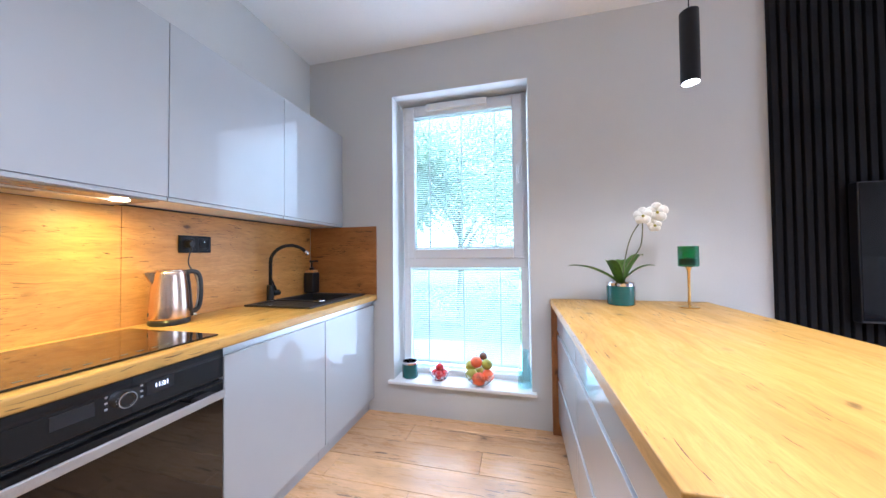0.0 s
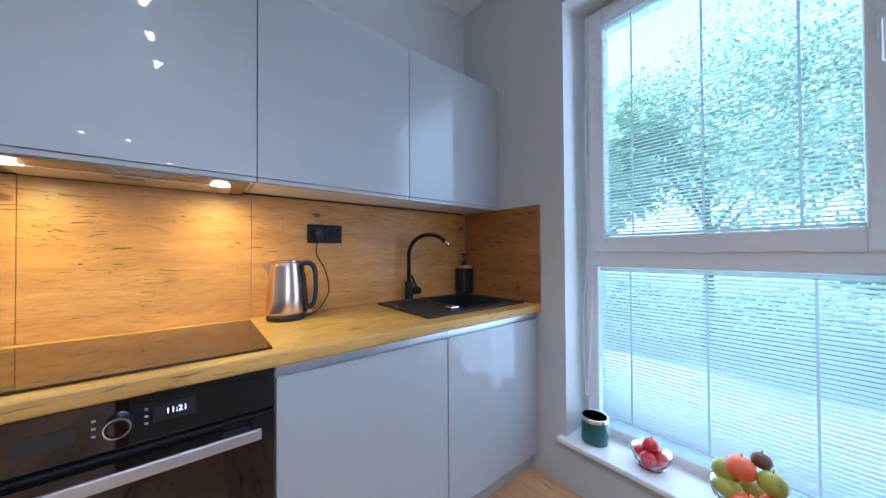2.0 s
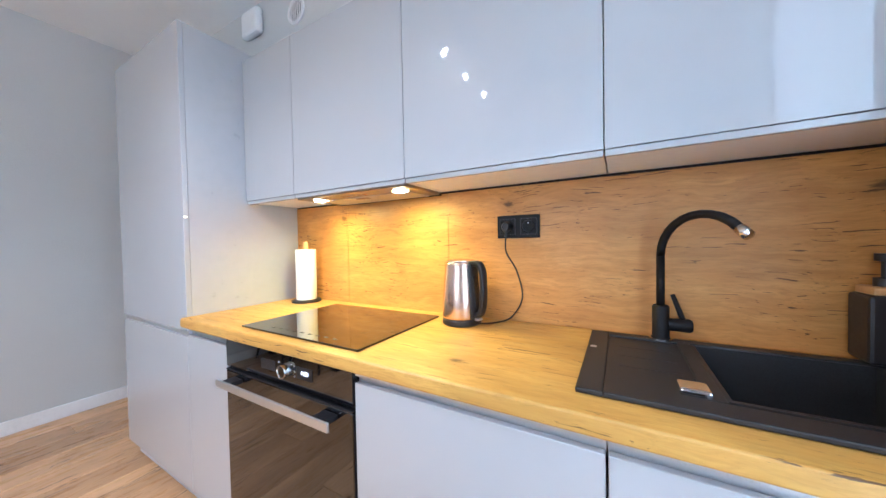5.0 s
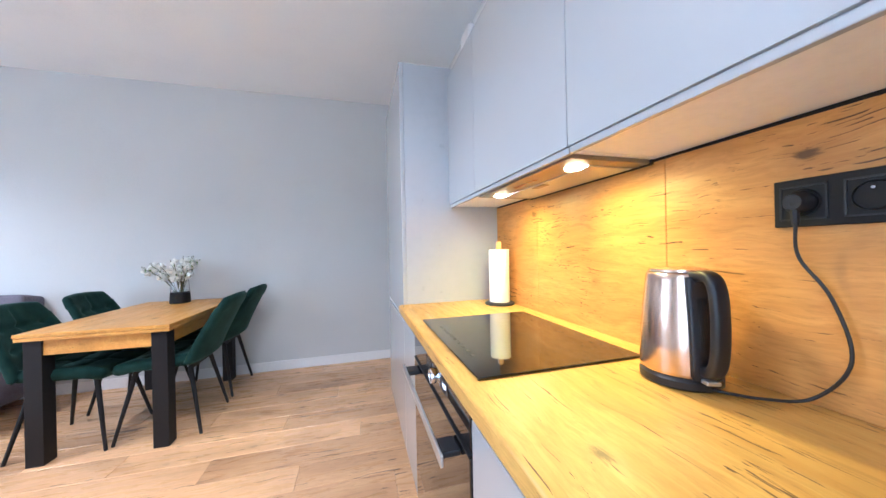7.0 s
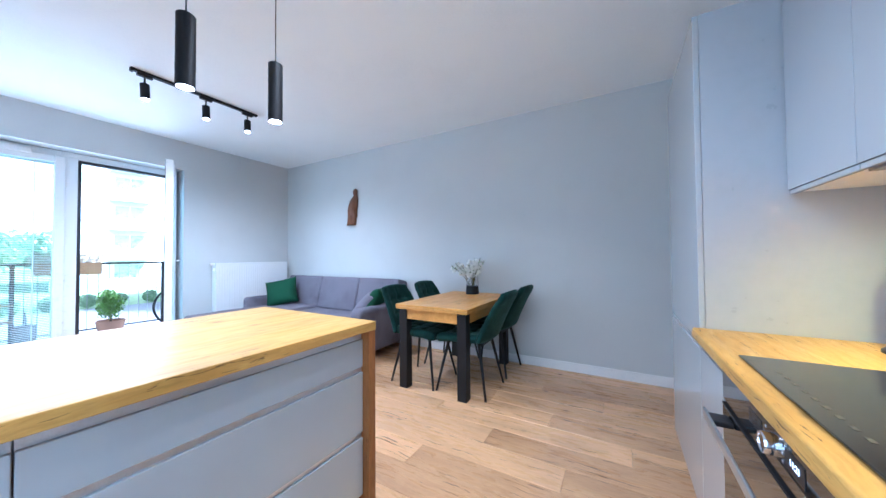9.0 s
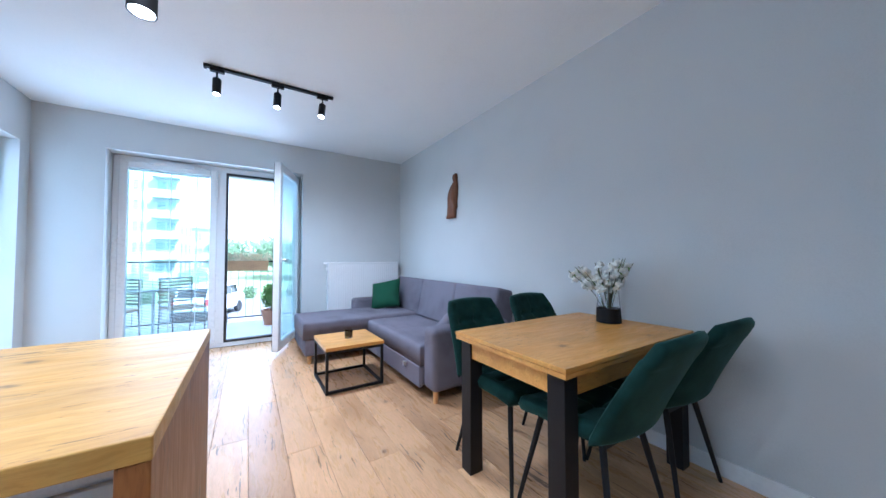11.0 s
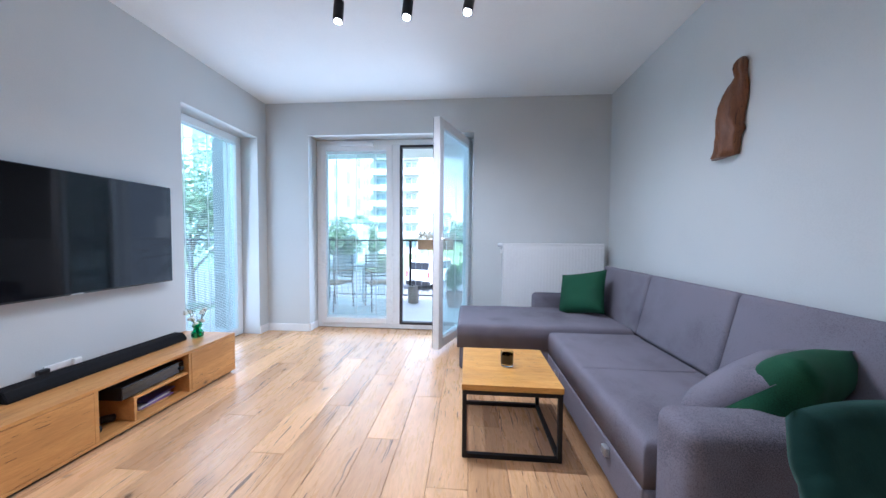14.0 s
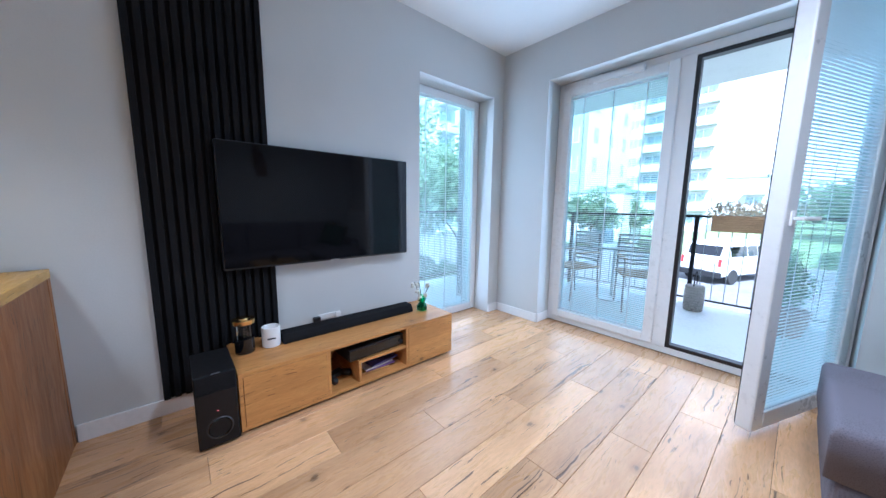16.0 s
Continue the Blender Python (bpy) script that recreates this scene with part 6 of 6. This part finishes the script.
def planter():
    u = thing("flower_box", pose(7.3, -1.84, 0.92), "brown wicker flower box of dry blooms on the railing", "flower box")
    part("box", join(*[box(-0.09, -0.32, 0.02 * i, 0.06, 0.32, 0.02 * i + 0.019, 0.006) for i in range(9)]), WICKER, u)
    rnd = random.Random(5)
    part("bloom_tuft", leaf_cloud([(0.0 + rnd.uniform(-0.05, 0.03), -0.3 + 0.6 * k / 9, 0.24, 0.1) for k in range(10)], 700, 0.022, 5), plain("dry_bloom", (0.5, 0.42, 0.3), 0.9, amount=0.5), u)
    part("hook", join(box(0.03, -0.2, 0.1, 0.1, -0.18, 0.19), box(0.03, 0.18, 0.1, 0.1, 0.2, 0.19)), BLACKM, u)


planter()


def shrub_pot():
    u = thing("potted_conifer", pose(6.95, -2.2, -0.03), "small round green conifer in a clay pot on the balcony", "potted plant")
    part("pot", lathe([(0.11, 0), (0.16, 0.24), (0.165, 0.26), (0.15, 0.26), (0.14, 0.22), (0.01, 0.22)], 28), plain("clay", (0.38, 0.2, 0.13), 0.8, amount=0.1), u, "", "auto")
    part("stem", lathe([(0.015, 0.22), (0.012, 0.4)], 8), BARK, u)
    part("foliage", leaf_cloud([(0, 0, 0.5, 0.17), (0.04, 0.03, 0.6, 0.12), (-0.03, 0.02, 0.42, 0.14)], 1600, 0.02, 6), LEAF, u)


shrub_pot()


def lantern():
    u = thing("lantern", pose(7.2, -1.45, -0.03), "grey wicker lantern standing on the balcony floor", "lantern")
    part("body", lathe([(0.088 + 0.006 * (i % 2) + 0.008 * math.sin(i * 0.16), 0.015 * i) for i in range(21)], 24), plain("grey_wicker", (0.25, 0.23, 0.21), 0.85, amount=0.4), u)
    part("handle", tube(curve([(-0.08, 0, 0.3), (-0.06, 0, 0.42), (0, 0, 0.47), (0.06, 0, 0.42), (0.08, 0, 0.3)]), 0.006, 6), BLACKM, u)


lantern()


def bicycle():
    u = thing("bicycle", pose(7.02, -3.6, -0.03, 0, 0, 82), "dark city bicycle leaning by the balcony railing", "bicycle")
    for x in (-0.52, 0.52):
        w = part("wheel", moved(lathe([(0.335 + 0.018 * math.cos(a), 0.018 * math.sin(a)) for a in [k * math.pi / 4 for k in range(9)]], 40, False), pose(x, 0, 0.353, 90, 0, 0)), RUBBER, u, "", True)
        part("hub", moved(lathe([(0.02, -0.05), (0.02, 0.05)], 12), pose(x, 0, 0.353, 90, 0, 0)), CHROME, w)
        for k in range(12):
            a = k * math.pi / 6
            part("spoke", tube([(x, 0.02, 0.353), (x + 0.325 * math.cos(a), 0, 0.353 + 0.325 * math.sin(a))], 0.0012, 4), CHROME, w)
    part("frame", join(*[tube(p, 0.016, 8) for p in (((-0.52, 0, 0.353), (-0.05, 0, 0.3)), ((-0.05, 0, 0.3), (0.38, 0, 0.78)), ((-0.05, 0, 0.3), (-0.2, 0, 0.85)), ((-0.52, 0, 0.353), (-0.17, 0, 0.75)), ((-0.17, 0, 0.75), (0.36, 0, 0.83)), ((0.34, 0, 0.92), (0.52, 0, 0.353)))]), BLACKM, u)
    part("saddle", box(-0.34, -0.07, 0.86, -0.08, 0.07, 0.91, 0.025, 3), BLACK, u, "", True)
    part("handlebar", tube(curve([(0.22, -0.28, 1.0), (0.3, -0.18, 1.02), (0.33, 0, 0.98), (0.3, 0.18, 1.02), (0.22, 0.28, 1.0)]), 0.012, 8), CHROME, u, "", True)


bicycle()


def balcony_seat(x, y, rz):
    u = thing("balcony_chair", pose(x, y, -0.03, 0, 0, rz), "dark woven balcony chair with thin metal legs", "chair", "balcony chairs")
    part("seat", box(-0.22, -0.22, 0.42, 0.22, 0.22, 0.45, 0.01), WICKER, u)
    bk = part("backrest", join(*[box(-0.22, -0.23, 0.5 + 0.05 * i, 0.22, -0.21, 0.53 + 0.05 * i, 0.005) for i in range(8)]), plain("grey_weave", (0.42, 0.4, 0.38), 0.7), u)
    for sx in (-0.2, 0.2):
        part("leg", tube([(sx, -0.2, 0.88), (sx, -0.2, 0.44), (sx, -0.24, 0)], 0.01, 8), BLACKM, u)
        part("leg", tube([(sx, 0.2, 0.62), (sx, 0.2, 0.44), (sx, 0.23, 0)], 0.01, 8), BLACKM, u)
        part("armrest", box(sx - 0.02, -0.2, 0.62, sx + 0.02, 0.22, 0.64, 0.006), WICKER, u)


balcony_seat(6.6, -0.25, 70)
balcony_seat(6.7, -1.0, 120)
bt = thing("balcony_table", pose(6.95, -0.62, -0.03), "small round grey balcony table", "table")
part("tabletop", lathe([(0.28, 0.68), (0.29, 0.69), (0.29, 0.7), (0.28, 0.71)], 32), ALU, bt)
part("stem", lathe([(0.02, 0.02), (0.02, 0.68)], 12), ALU, bt)
part("foot", lathe([(0.2, 0), (0.2, 0.012), (0.03, 0.03)], 28), ALU, bt)

# ---- floor planks ----
floor = bpy.data.objects["floor"]
PW, PL = 0.192, 1.285
cut = {}


def plank_mesh(length, width):
    key = (round(length, 3), round(width, 3))
    if key not in cut:
        bm = box(0.0006, 0.0007, -0.0105, length - 0.0006, width - 0.0007, 0.0, 0.0014, 1)
        me_ = bpy.data.meshes.new("plank")
        bm.to_mesh(me_)
        bm.free()
        me_.materials.append(PLANK)
        cut[key] = me_
    return cut[key]


row, y = 0, YS
while y < -0.001:
    wdt = min(PW, -y)
    x = XK - (0.12 + (row * 0.377) % 1.0) * PL
    while x < XB:
        a, b = max(x, XK), min(x + PL, XB)
        if b - a > 0.02:
            shared("plank", plank_mesh(b - a, wdt), floor, a, y, 0)
        x += PL
    row += 1
    y += PW
